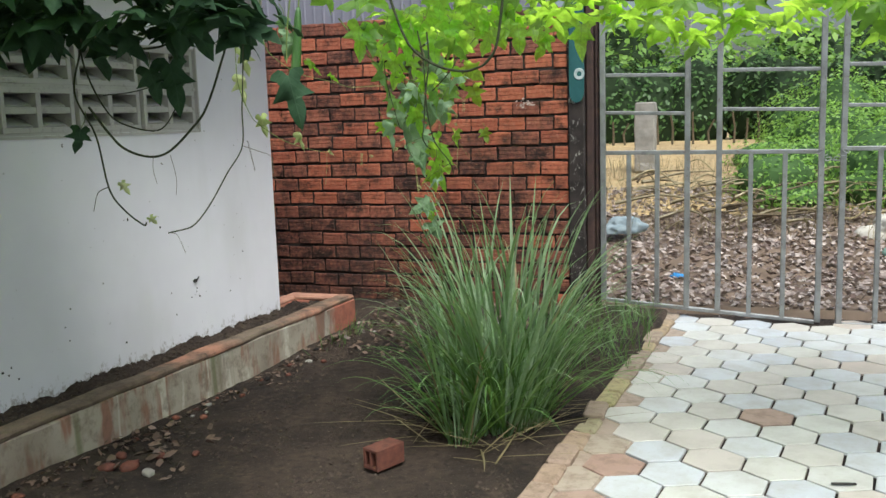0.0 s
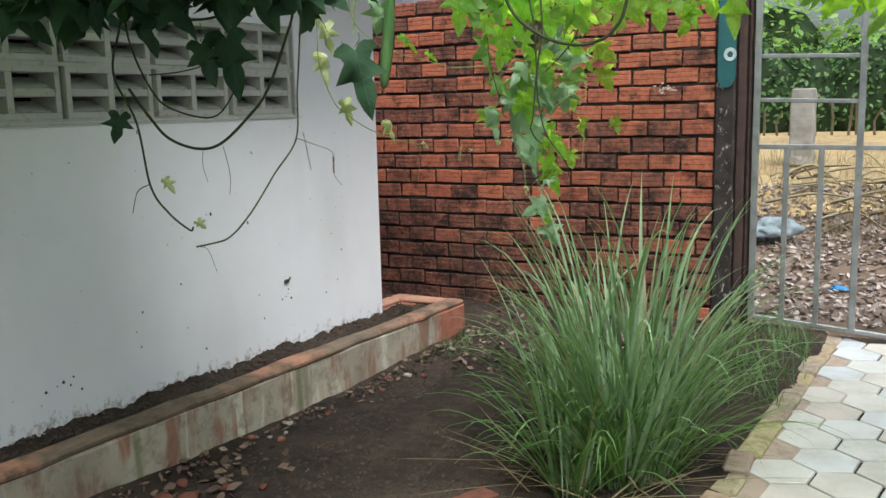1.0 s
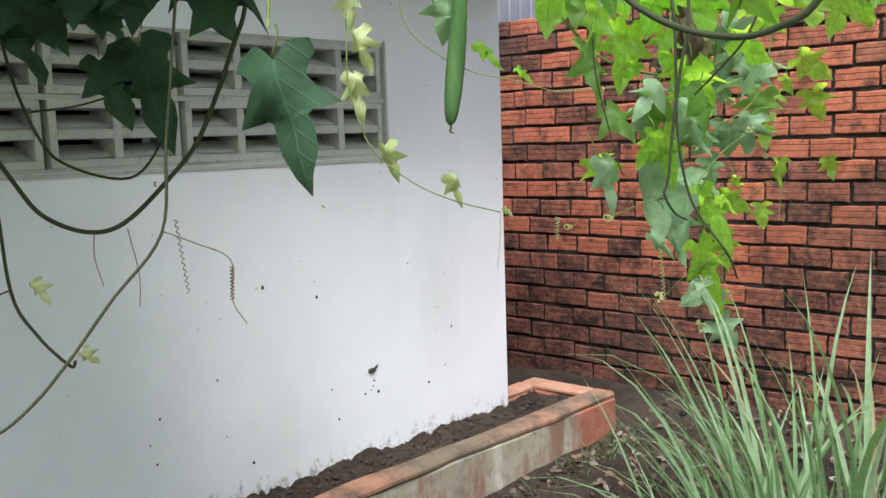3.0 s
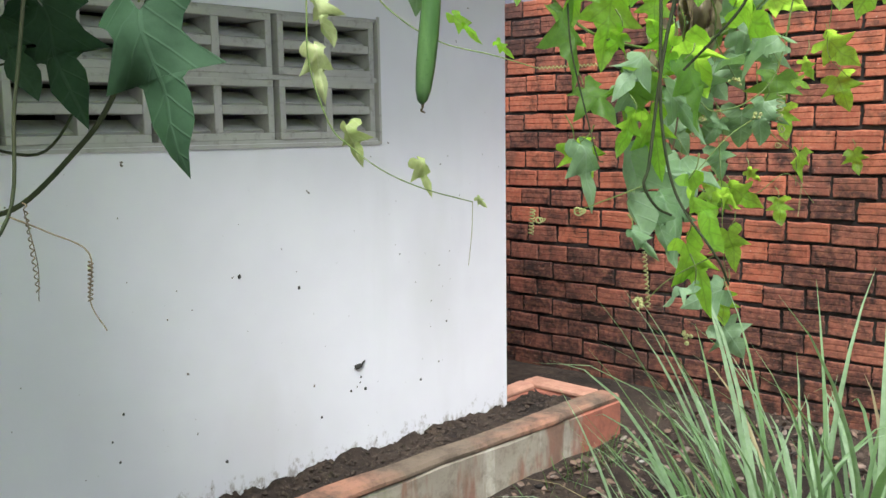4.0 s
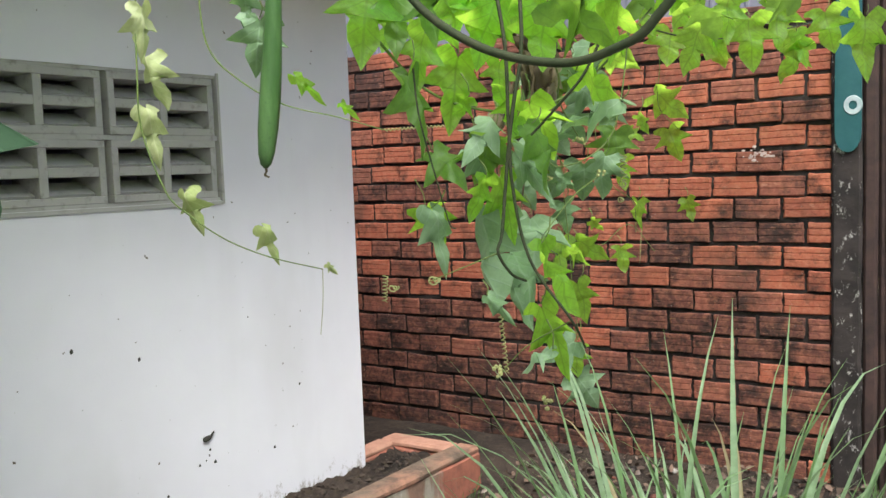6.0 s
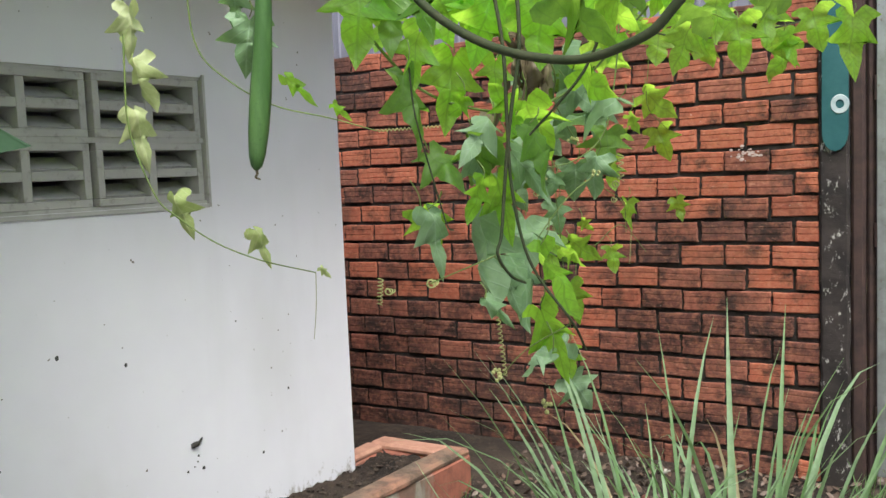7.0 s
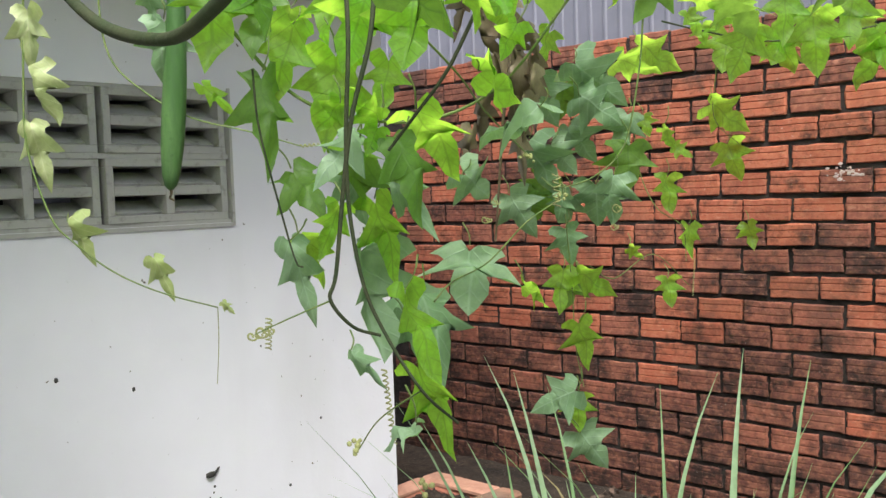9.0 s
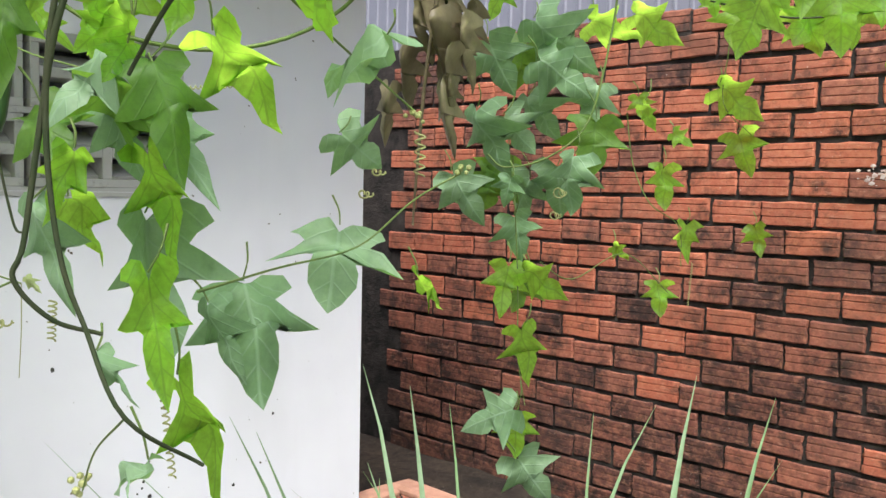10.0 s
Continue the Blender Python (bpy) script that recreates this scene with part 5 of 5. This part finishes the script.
    SHRUBS.append(((x, y, 0.85 + rnd_land.uniform(0, 0.25)), (rnd_land.uniform(0.45, 0.75), 0.45, rnd_land.uniform(0.5, 0.95))))
bush_core("shrubs_shade_core", SHRUBS, MAT_WEED_CORE, "solid lumps inside the tall shrubs, coloured dark for shade", "shrubs")
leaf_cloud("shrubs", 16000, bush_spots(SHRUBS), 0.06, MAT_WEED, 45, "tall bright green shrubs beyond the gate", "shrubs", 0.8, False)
bush_core("weeds_shade_core", WEEDS, MAT_WEED_CORE, "solid lumps inside the leafy weeds, coloured dark for shade", "weeds")
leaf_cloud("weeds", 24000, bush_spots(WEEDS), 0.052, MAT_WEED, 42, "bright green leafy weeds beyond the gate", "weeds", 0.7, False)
bush_core("far_trees_shade_core", TREES, MAT_HEDGE_CORE, "solid lumps inside the far trees, coloured dark for shade", "trees")
leaf_cloud("far_trees", 9000, bush_spots(TREES), 0.26, MAT_WEED, 43, "far band of light green trees", "trees", 0.8, False)


def build_fence():
    rnd = random.Random(15)
    f = thing("field_fence", (0, 15.3, 0.85), "low fence of dark weathered sticks before the hedge", "fence")
    for i in range(60):
        x = -6 + 0.2 * i + rnd.uniform(-0.05, 0.05)
        bm = bmesh.new()
        top = rnd.uniform(0.35, 0.6)
        add_tube(bm, [Vector((x, 0, -0.1)), Vector((x + rnd.uniform(-0.04, 0.04), 0.02, top * 0.5)), Vector((x + rnd.uniform(-0.08, 0.08), 0, top))], 0.022, 0.016, 5)
        part("stick", bm, MAT_DRYSTEM, f)


build_fence()


def litter(name, count, area, size, seed, label, mat=None):
    def spot(rnd):
        x, y = area(rnd)
        return (x, y, ground_z(x, y) + 0.006 + rnd.random() * 0.02), (0, 0, 1)
    leaf_cloud(name, count, spot, size, mat or MAT_LITTER, seed, label, "litter", 0.8, False)


def planter_foot(r):
    y = r.uniform(2.4, 5.4)
    return -2.46 + 0.072 * (y - 5.46) + abs(r.gauss(0, 0.07)), y


litter("leaf_litter", 15000, lambda r: (r.uniform(-1.8, 3.8), 6.22 + 4.0 * r.random() ** 0.8), 0.06, 51, "pale dead leaves strewn outside the gate")
litter("leaf_litter", 900, lambda r: (r.uniform(-2.5, -1.0), 6.12 - 1.4 * r.random() ** 1.4), 0.038, 52, "dead leaves at the foot of the brick wall", MAT_LITTER_DARK)
litter("leaf_litter", 60, lambda r: (-2.35 + r.gauss(0, 0.14), 3.05 + r.gauss(0, 0.22)), 0.055, 54, "dead leaves heaped beside the planter", MAT_LITTER_DARK)
litter("leaf_litter", 260, planter_foot, 0.035, 53, "dead leaves along the planter", MAT_LITTER_DARK)


def build_brush():
    rnd = random.Random(9)
    b = thing("brushwood", (0.2, 9.6, 0.3), "heap of dry cut branches outside the gate", "brushwood")
    for i in range(80):
        x, y = rnd.uniform(-1.6, 1.6), rnd.uniform(-0.6, 0.7)
        a = rnd.gauss(0.2, 0.7)
        L = rnd.uniform(0.4, 1.1)
        z = ground_z(0.2 + x, 9.6 + y) - 0.3 + 0.04 + rnd.random() * 0.18
        p = [Vector((x, y, z)), Vector((x + L * 0.5 * math.cos(a), y + 0.1, z + rnd.uniform(0, 0.12))), Vector((x + L * math.cos(a), y + L * 0.4 * math.sin(a), z + rnd.uniform(-0.1, 0.12)))]
        bm = bmesh.new()
        add_tube(bm, smooth_line(p, 4), rnd.uniform(0.007, 0.020), 0.005, 5)
        part("branch", bm, MAT_GRASS_DRY if i % 3 else MAT_DRYSTEM, b)


build_brush()

bm = rough_bar((-0.12, -0.12, 0), (0.12, 0.12, 0.85), 8, 0.02, 31.0)
q = tagged(link_mesh("concrete_post", bm, MAT_CONCRETE), "weathered grey concrete post in the dry field", "post")
q.location = (-1.19, 11.34, 0.66)

# ---- loose hollow brick on the soil ----
MAT_OLD_BRICK = plain("dark_wet_brick", (0.15, 0.055, 0.038), (0.075, 0.032, 0.025), 25, 0.8, 0.0, 0.5)


def build_loose_brick():
    b = thing("hollow_brick", (-1.36, 3.10, 0.0), "broken dark red hollow brick lying on the soil", "brick")
    b.matrix_basis = pose(-1.345, 3.09, 0.006, 0, 0, 66)
    bm = bmesh.new()
    L, w, h = 0.15, 0.085, 0.085
    for y0, y1, z0, z1 in ((0, w, 0, 0.012), (0, w, h - 0.012, h), (0, 0.012, 0.012, h - 0.012), (w - 0.012, w, 0.012, h - 0.012), (w / 2 - 0.006, w / 2 + 0.006, 0.012, h - 0.012)):
        add_box(bm, (0, y0, z0), (L, y1, z1), 0.0015)
    part("shell", bm, MAT_OLD_BRICK, b)
    # dark block set in the hollows, standing in for their shade
    bm = box_mesh((0.03, 0.013, 0.013), (L - 0.03, w - 0.013, h - 0.013))
    part("core", bm, MAT_MORTAR, b, "dark block added for the shade in the hollows")


build_loose_brick()

# ---- small things ----
def lump_mesh(name, mat, seed, sx, sy, sz, rough=0.35):
    bm = bmesh.new()
    bmesh.ops.create_icosphere(bm, subdivisions=2, radius=1.0)
    for v in bm.verts:
        v.co *= 1 + rough * noise.noise(v.co * 1.6 + Vector((seed, 0, 0)))
        v.co = Vector((v.co.x * sx, v.co.y * sy, v.co.z * sz))
    return mesh_of(name, bm, mat)


def on_house(y, z, out=0.0):
    return HOUSE @ Vector((out, y - 4.0, z))


MAT_SPLASH = plain("spilt_white_paint", (0.52, 0.44, 0.42), (0.34, 0.23, 0.20), 60, 0.8)
splash_bm = bmesh.new()
rnd_sp = random.Random(4)
for i in range(34):
    c = Vector((rnd_sp.gauss(0, 0.034), 0, rnd_sp.gauss(0, 0.013)))
    r = rnd_sp.uniform(0.002, 0.008)
    out = bmesh.ops.create_icosphere(splash_bm, subdivisions=1, radius=1.0)
    for v in out["verts"]:
        v.co = Vector((c.x + v.co.x * r * 1.6, v.co.y * 0.0012, c.z + v.co.z * r))
ob = tagged(link_mesh("paint_splash", splash_bm, MAT_SPLASH), "white paint splashed on one brick of the wall", "paint splash")
ob.location = (-1.445, WALL_Y - 0.007, 1.478)

snail = thing("dead_leaf", on_house(4.275, 0.52, 0.004), "curled black dead leaf stuck to the white wall", "leaf")
piece("body", lump_mesh("body", MAT_DARK, 3, 0.008, 0.020, 0.011), snail, Matrix())
piece("stem", lump_mesh("stem", MAT_DARK, 4, 0.004, 0.016, 0.004), snail, pose(0.002, 0.022, 0.009, 40, 0, 0))
SPOT = [lump_mesh("mud_spot", MAT_DARK, 10 + i, 0.0018, 0.0050, 0.0055) for i in range(4)]
rnd_spot = random.Random(8)
for y, z in ((4.29, 0.475), (4.285, 0.455), (4.27, 0.44), (4.31, 0.425), (4.24, 0.43), (2.986, 0.36), (2.97, 0.33), (2.94, 0.35), (2.91, 0.34), (2.86, 0.33), (3.02, 0.30), (3.78, 0.93), (4.02, 0.86), (4.50, 0.93),
             (3.35, 0.55), (3.31, 0.47), (3.33, 0.40), (4.10, 0.36), (4.6, 0.40), (3.7, 0.30), (4.75, 0.62)):
    ob = tagged(new("mud_spot", rnd_spot.choice(SPOT)), "small dried mud spot on the white wall", "mud spot", "mud spots on the wall")
    ob.matrix_basis = Matrix.Translation(on_house(y, z)) @ Matrix.Scale(rnd_spot.uniform(0.6, 1.5), 4)


def pebble_things():
    rnd = random.Random(14)
    kinds = [lump_mesh("rubble", m, 60 + i, 0.020, 0.030, 0.014) for i, m in enumerate((MAT_OLD_BRICK, MAT_CLOD, MAT_MORTAR, MAT_CONCRETE, MAT_BRICK_DAMP))]
    for i in range(46):
        if i < 26:
            y = rnd.uniform(2.5, 5.3)
            x = -2.44 + 0.072 * (y - 5.46) + abs(rnd.gauss(0, 0.07))
        else:
            x, y = rnd.uniform(-2.4, -1.5), rnd.uniform(5.1, 6.0)
        ob = tagged(new("rubble", rnd.choice(kinds)), "small chip of brick and cement on the soil", "rubble", "rubble on the soil")
        ob.matrix_basis = pose(x, y, ground_z(x, y) + 0.004, 0, 0, rnd.uniform(0, 360)) @ Matrix.Scale(rnd.uniform(0.4, 1.0), 4)


pebble_things()
CHIP = [lump_mesh("brick_chip", m, 80 + i, 0.042, 0.028, 0.024, 0.5) for i, m in enumerate((MAT_OLD_BRICK, MAT_CONCRETE, MAT_OLD_BRICK))]
for i, (x, y, turn, size) in enumerate(((-2.44, 2.83, 20, 0.9), (-2.37, 2.88, 80, 1.1), (-2.25, 2.84, 140, 0.8), (-2.32, 3.02, 60, 0.6), (-2.49, 2.98, 10, 0.7), (-2.20, 3.10, 100, 0.5))):
    ob = tagged(new("brick_chip", CHIP[(0, 0, 1, 2, 2, 0)[i]]), "broken chip of brick lying beside the planter", "rubble", "rubble on the soil")
    ob.matrix_basis = pose(x, y, ground_z(x, y) + 0.010, 8, 0, turn) @ Matrix.Scale(size, 4)



def clods(name, count, area, seed, label):
    """Loose crumbs of soil, too many to count."""
    rnd = random.Random(seed)
    verts, faces = [], []
    base = [(1, 0, 0), (-1, 0, 0), (0, 1, 0), (0, -1, 0), (0, 0, 1), (0, 0, -1)]
    tri = [(0, 2, 4), (2, 1, 4), (1, 3, 4), (3, 0, 4), (2, 0, 5), (1, 2, 5), (3, 1, 5), (0, 3, 5)]
    for i in range(count):
        x, y, z = area(rnd)
        r = 0.004 + 0.012 * rnd.random() ** 2.5
        n = len(verts)
        spin = pose(0, 0, 0, rnd.uniform(0, 90), rnd.uniform(0, 90), rnd.uniform(0, 360))
        for b in base:
            p = spin @ (Vector(b) * r * rnd.uniform(0.6, 1.3))
            verts.append((x + p.x, y + p.y, z + 0.7 * p.z))
        faces += [tuple(n + k for k in f) for f in tri]
    me = bpy.data.meshes.new(name)
    me.from_pydata(verts, [], faces)
    me.materials.append(MAT_CLOD)
    tagged(new(name, me), label, "soil", kind="stuff")


def in_planter(r):
    y = r.uniform(-5.5, -0.12)
    x = r.uniform(-0.45, -0.11)
    w = PLANTER @ Vector((x, y, 0))
    return w.x, w.y, 0.186 + 0.025 * noise.noise((w.x * 4, w.y * 3, 2)) + 0.02 * noise.noise((w.x * 14, w.y * 14, 5))


def in_yard(r):
    while True:
        y = r.uniform(2.3, 6.1)
        x = r.uniform(-2.5, -0.75)
        if noise.noise((x * 2.2, y * 2.2, 6)) > -0.05 and x < kerb_x(y) - 0.08:
            return x, y, ground_z(x, y) + 0.001


clods("soil_clods", 2200, in_planter, 91, "crumbly dark soil lumps in the planter")
clods("soil_clods", 4200, in_yard, 92, "crumbly dark soil lumps on the ground")

MAT_SACK = plain("faded_blue_sack", (0.16, 0.21, 0.24), (0.26, 0.31, 0.33), 12, 0.8)
MAT_CLOTH = plain("dirty_white_cloth", (0.55, 0.53, 0.47), (0.36, 0.33, 0.28), 10, 0.9)
MAT_TARP = plain("faded_green_tarp", (0.16, 0.26, 0.22), (0.22, 0.32, 0.28), 8, 0.7)
MAT_BLUE = plain("blue_plastic", (0.03, 0.22, 0.50), (0.02, 0.16, 0.40), 8, 0.4)


def crumpled(name, at, size, mat, seed, label, category, turn=0.0):
    bm = bmesh.new()
    bmesh.ops.create_icosphere(bm, subdivisions=4, radius=1.0)
    for v in bm.verts:
        n = noise.noise(v.co * 1.3 + Vector((seed, 0, 0))) * 0.45 + noise.noise(v.co * 4 + Vector((seed, 2, 0))) * 0.16
        v.co *= 1 + n
        v.co = Vector((v.co.x * size[0], v.co.y * size[1], max(v.co.z, -0.4) * size[2]))
    ob = tagged(link_mesh(name, bm, mat, smooth=True), label, category)
    ob.matrix_basis = pose(at[0], at[1], ground_z(at[0], at[1]) + at[2], 0, 0, turn)


crumpled("sack", (-1.12, 8.7, 0.12), (0.20, 0.12, 0.13), MAT_SACK, 2, "faded blue stuffed sack lying among litter", "sack", 30)
crumpled("cloth_heap", (1.45, 9.0, 0.06), (0.42, 0.25, 0.16), MAT_CLOTH, 5, "dirty white cloth heaped on the litter", "cloth")
crumpled("tarp_scrap", (1.45, 8.3, 0.05), (0.26, 0.20, 0.11), MAT_TARP, 7, "faded green tarpaulin scrap among litter", "tarpaulin")
crumpled("plastic_scrap", (-0.52, 7.55, 0.02), (0.06, 0.04, 0.025), MAT_BLUE, 9, "crumpled bright blue plastic scrap", "plastic scrap")
bm = box_mesh((-0.045, -0.006, 0.0), (0.045, 0.006, 0.007), 0.002)
ob = tagged(link_mesh("stick", bm, MAT_DARK), "short black stick lying on the pavers", "stick")
ob.matrix_basis = pose(0.385, 3.42, 0.004, 0, 0, 12)


def tuft_field(name, count, area, seed, label, mat, tall=0.14):
    rnd = random.Random(seed)
    bm = bmesh.new()
    for i in range(count):
        x, y = area(rnd)
        m = pose(x, y, ground_z(x, y), 0, 0, rnd.uniform(0, 360))
        add_blade(bm, [m @ p for p in blade_line(tall * rnd.uniform(0.5, 1.4), rnd.uniform(0.1, 0.9), rnd.uniform(0.4, 2.0), seed + i)], rnd.uniform(0.003, 0.006))
    tagged(link_mesh(name, bm, mat), label, "grass", kind="stuff")


tuft_field("grass_tufts", 420, lambda r: (r.uniform(-1.0, -0.52), r.uniform(4.7, 6.05)), 6000, "thin weedy grass by the pillar and kerb", MAT_GRASS_JOINED)
tuft_field("grass_tufts", 60, lambda r: (-2.40 + r.gauss(0, 0.05), 5.1 + r.gauss(0, 0.2)), 7000, "thin weedy grass beside the planter end", MAT_GRASS_JOINED, 0.09)
tuft_field("straw_stalks", 1500, lambda r: (r.uniform(-3.0, 1.2), r.uniform(8.6, 11.5)), 8000, "dry straw stalks beyond the gate", MAT_GRASS_DRY, 0.32)

# ---- kerb of edging bricks and hexagonal pavers ----
def build_paving():
    rnd = random.Random(12)
    bm = bmesh.new()
    pts = [(kerb_x(-4), -4), (2.6, -4), (2.6, 6.3), (kerb_x(6.3), 6.3)]
    bm.faces.new([bm.verts.new((x, y, -0.013)) for x, y in pts])
    pav = tagged(link_mesh("pavement", bm, MAT_SOIL), "pale hexagonal cement pavers with dark joints", "pavement", kind="structure")
    bm = bmesh.new()
    n = 40
    rows = []
    for i in range(n + 1):
        y = 0.5 + 5.6 * i / n
        rows.append([bm.verts.new((kerb_x(y) + 0.03, y, -0.007)), bm.verts.new((kerb_x(y) + 0.25 + 0.04 * noise.noise((y * 3, 0, 0)), y, -0.009))])
    for a, b in zip(rows, rows[1:]):
        bm.faces.new((a[0], a[1], b[1], b[0]))
    part("mortar_margin", bm, MAT_PAVER_RED, pav, "broken reddish cement margin along the kerb")
    side = 0.135
    def hexa(mat, shrink):
        bm = bmesh.new()
        r = side - shrink
        low = [bm.verts.new((r * math.cos(a), r * math.sin(a), -0.034)) for a in [i * math.pi / 3 for i in range(6)]]
        mid = [bm.verts.new((r * math.cos(a), r * math.sin(a), -0.0025)) for a in [i * math.pi / 3 for i in range(6)]]
        top = [bm.verts.new(((r - 0.003) * math.cos(a), (r - 0.003) * math.sin(a), 0)) for a in [i * math.pi / 3 for i in range(6)]]
        for a, b in ((low, mid), (mid, top)):
            for i in range(6):
                bm.faces.new((a[i], a[(i + 1) % 6], b[(i + 1) % 6], b[i]))
        bm.faces.new(top)
        return mesh_of("paver", bm, mat, False)
    grey = [hexa(MAT_PAVER, s) for s in (0.0062, 0.0070, 0.0080)]
    red = hexa(MAT_PAVER_RED, 0.008)
    step = side * math.sqrt(3)
    d1 = Vector((math.cos(radians(51)), math.sin(radians(51)))) * step
    d2 = Vector((math.cos(radians(111)), math.sin(radians(111)))) * step
    far = []
    for i in range(-40, 41):
        for j in range(-40, 41):
            c = Vector((-0.313, 3.606)) + i * d1 + j * d2
            if c.x < kerb_x(c.y) + 0.05 or c.x > 2.5 or c.y < -3.9 or c.y > 6.12:
                continue
            m = pose(c.x, c.y, rnd.uniform(-0.0015, 0.0015), rnd.gauss(0, 0.25), rnd.gauss(0, 0.25), 21 + rnd.gauss(0, 0.8))
            if c.y > 2.5 and c.x < 1.75:
                near_kerb = c.x < kerb_x(c.y) + 0.30 and c.y < 3.7 or rnd.random() < 0.012
                piece("paver", red if near_kerb else rnd.choice(grey), pav, m)
            else:
                far.append(m)
    bm = bmesh.new()
    for m in far:
        vs = [bm.verts.new(m @ Vector(((side - 0.005) * math.cos(a), (side - 0.005) * math.sin(a), 0))) for a in [i * math.pi / 3 for i in range(6)]]
        bm.faces.new(vs)
    tagged(part("far_pavers", bm, MAT_PAVER, pav), kind="stuff")
    kerb = thing("kerb", (0, 0, 0), "low kerb of worn edging bricks between soil and paving", "kerb", kind="structure")
    y = 0.5
    i = 0
    while y < 6.1:
        L = rnd.uniform(0.18, 0.23)
        bm = rough_bar((-0.05, 0.004, -0.06), (0.05, L - 0.004, 0.022 + rnd.uniform(-0.008, 0.008)), 4, 0.007, 40.0 + i)
        ob = part("edging_brick", bm, MAT_KERB, kerb)
        ob.matrix_basis = pose(kerb_x(y), y, 0, rnd.gauss(0, 1), rnd.gauss(0, 2), -4.3 + rnd.gauss(0, 2))
        y += L
        i += 1


build_paving()

# ---- bricks of the boundary wall ----
def brick_mesh(L, seed, mat):
    """A hollow clay brick's face: two scored grooves, worn uneven edges."""
    rnd = random.Random(seed)
    h, deep = 0.087, 0.05
    prof = [(deep, 0.0), (0.004, 0.0), (0.0, 0.004), (0.0, 0.030), (0.0045, 0.033), (0.0, 0.036), (0.0, 0.059), (0.0045, 0.062), (0.0, 0.065), (0.0, h - 0.004), (0.004, h), (deep, h)]
    bm = bmesh.new()
    xs = [0.0, 0.004] + [L * f + rnd.uniform(-0.01, 0.01) for f in ((0.28, 0.5, 0.74) if L > 0.1 else (0.35, 0.5, 0.7))] + [L - 0.004, L]
    cols = []
    for i, x in enumerate(xs):
        inset = 0.004 if i in (0, 6) else 0.0
        ed = rnd.uniform(-0.0012, 0.0012)
        cols.append([bm.verts.new((x + (rnd.uniform(-0.005, 0.005) if i in (0, 6) else 0), y + (inset if y < 0.03 else 0), z + ed + (rnd.uniform(-0.0025, 0.0025) if z in (0.0, h) else 0))) for y, z in prof])
    for a, b in zip(cols, cols[1:]):
        for k in range(len(prof) - 1):
            bm.faces.new((a[k], a[k + 1], b[k + 1], b[k]))
    bm.faces.new(cols[0])
    bm.faces.new(list(reversed(cols[-1])))
    bmesh.ops.recalc_face_normals(bm, faces=bm.faces)
    return mesh_of("brick", bm, mat, False)


def build_bricks():
    rnd = random.Random(21)
    full = [brick_mesh(0.187, i, MAT_BRICK) for i in range(6)]
    damp = [brick_mesh(0.187, 60 + i, MAT_BRICK_DAMP) for i in range(4)]
    sooty = [brick_mesh(0.187, 20 + i, MAT_BRICK_STAINED) for i in range(5)]
    half = [brick_mesh(0.088, 40, MAT_BRICK), brick_mesh(0.088, 41, MAT_BRICK_STAINED)]
    for k in range(8, -13, -1):
        top = TOP_EDGE + k * COURSE
        x = WALL_END - 0.004
        row_drift = rnd.uniform(-0.008, 0.008)
        first = True
        while x > -3.75:
            z = top - 0.087 + rnd.uniform(-0.004, 0.004)
            stained = rnd.random() < (0.18 if k > 0 else 0.32 if k > -5 else 0.75) + (0.25 if x < -2.7 else 0.0)
            is_half = first and k % 2 != 0
            L = 0.088 if is_half else 0.187
            me = half[int(stained)] if is_half else rnd.choice(sooty if stained else full)
            if not is_half and rnd.random() < (1.0 if k < -9 else 0.85 if k < -7 else 0.5 if k < -4 else 0.07) + (0.15 if x < -2.7 else 0.0):
                me = rnd.choice(damp)
            piece("brick", me, WALL, pose(x - L, WALL_Y + rnd.uniform(-0.006, 0.005), z, rnd.gauss(0, 0.8), rnd.gauss(0, 0.6), rnd.gauss(0, 0.8)))
            x -= L + rnd.uniform(0.009, 0.019)
            first = False


build_bricks()
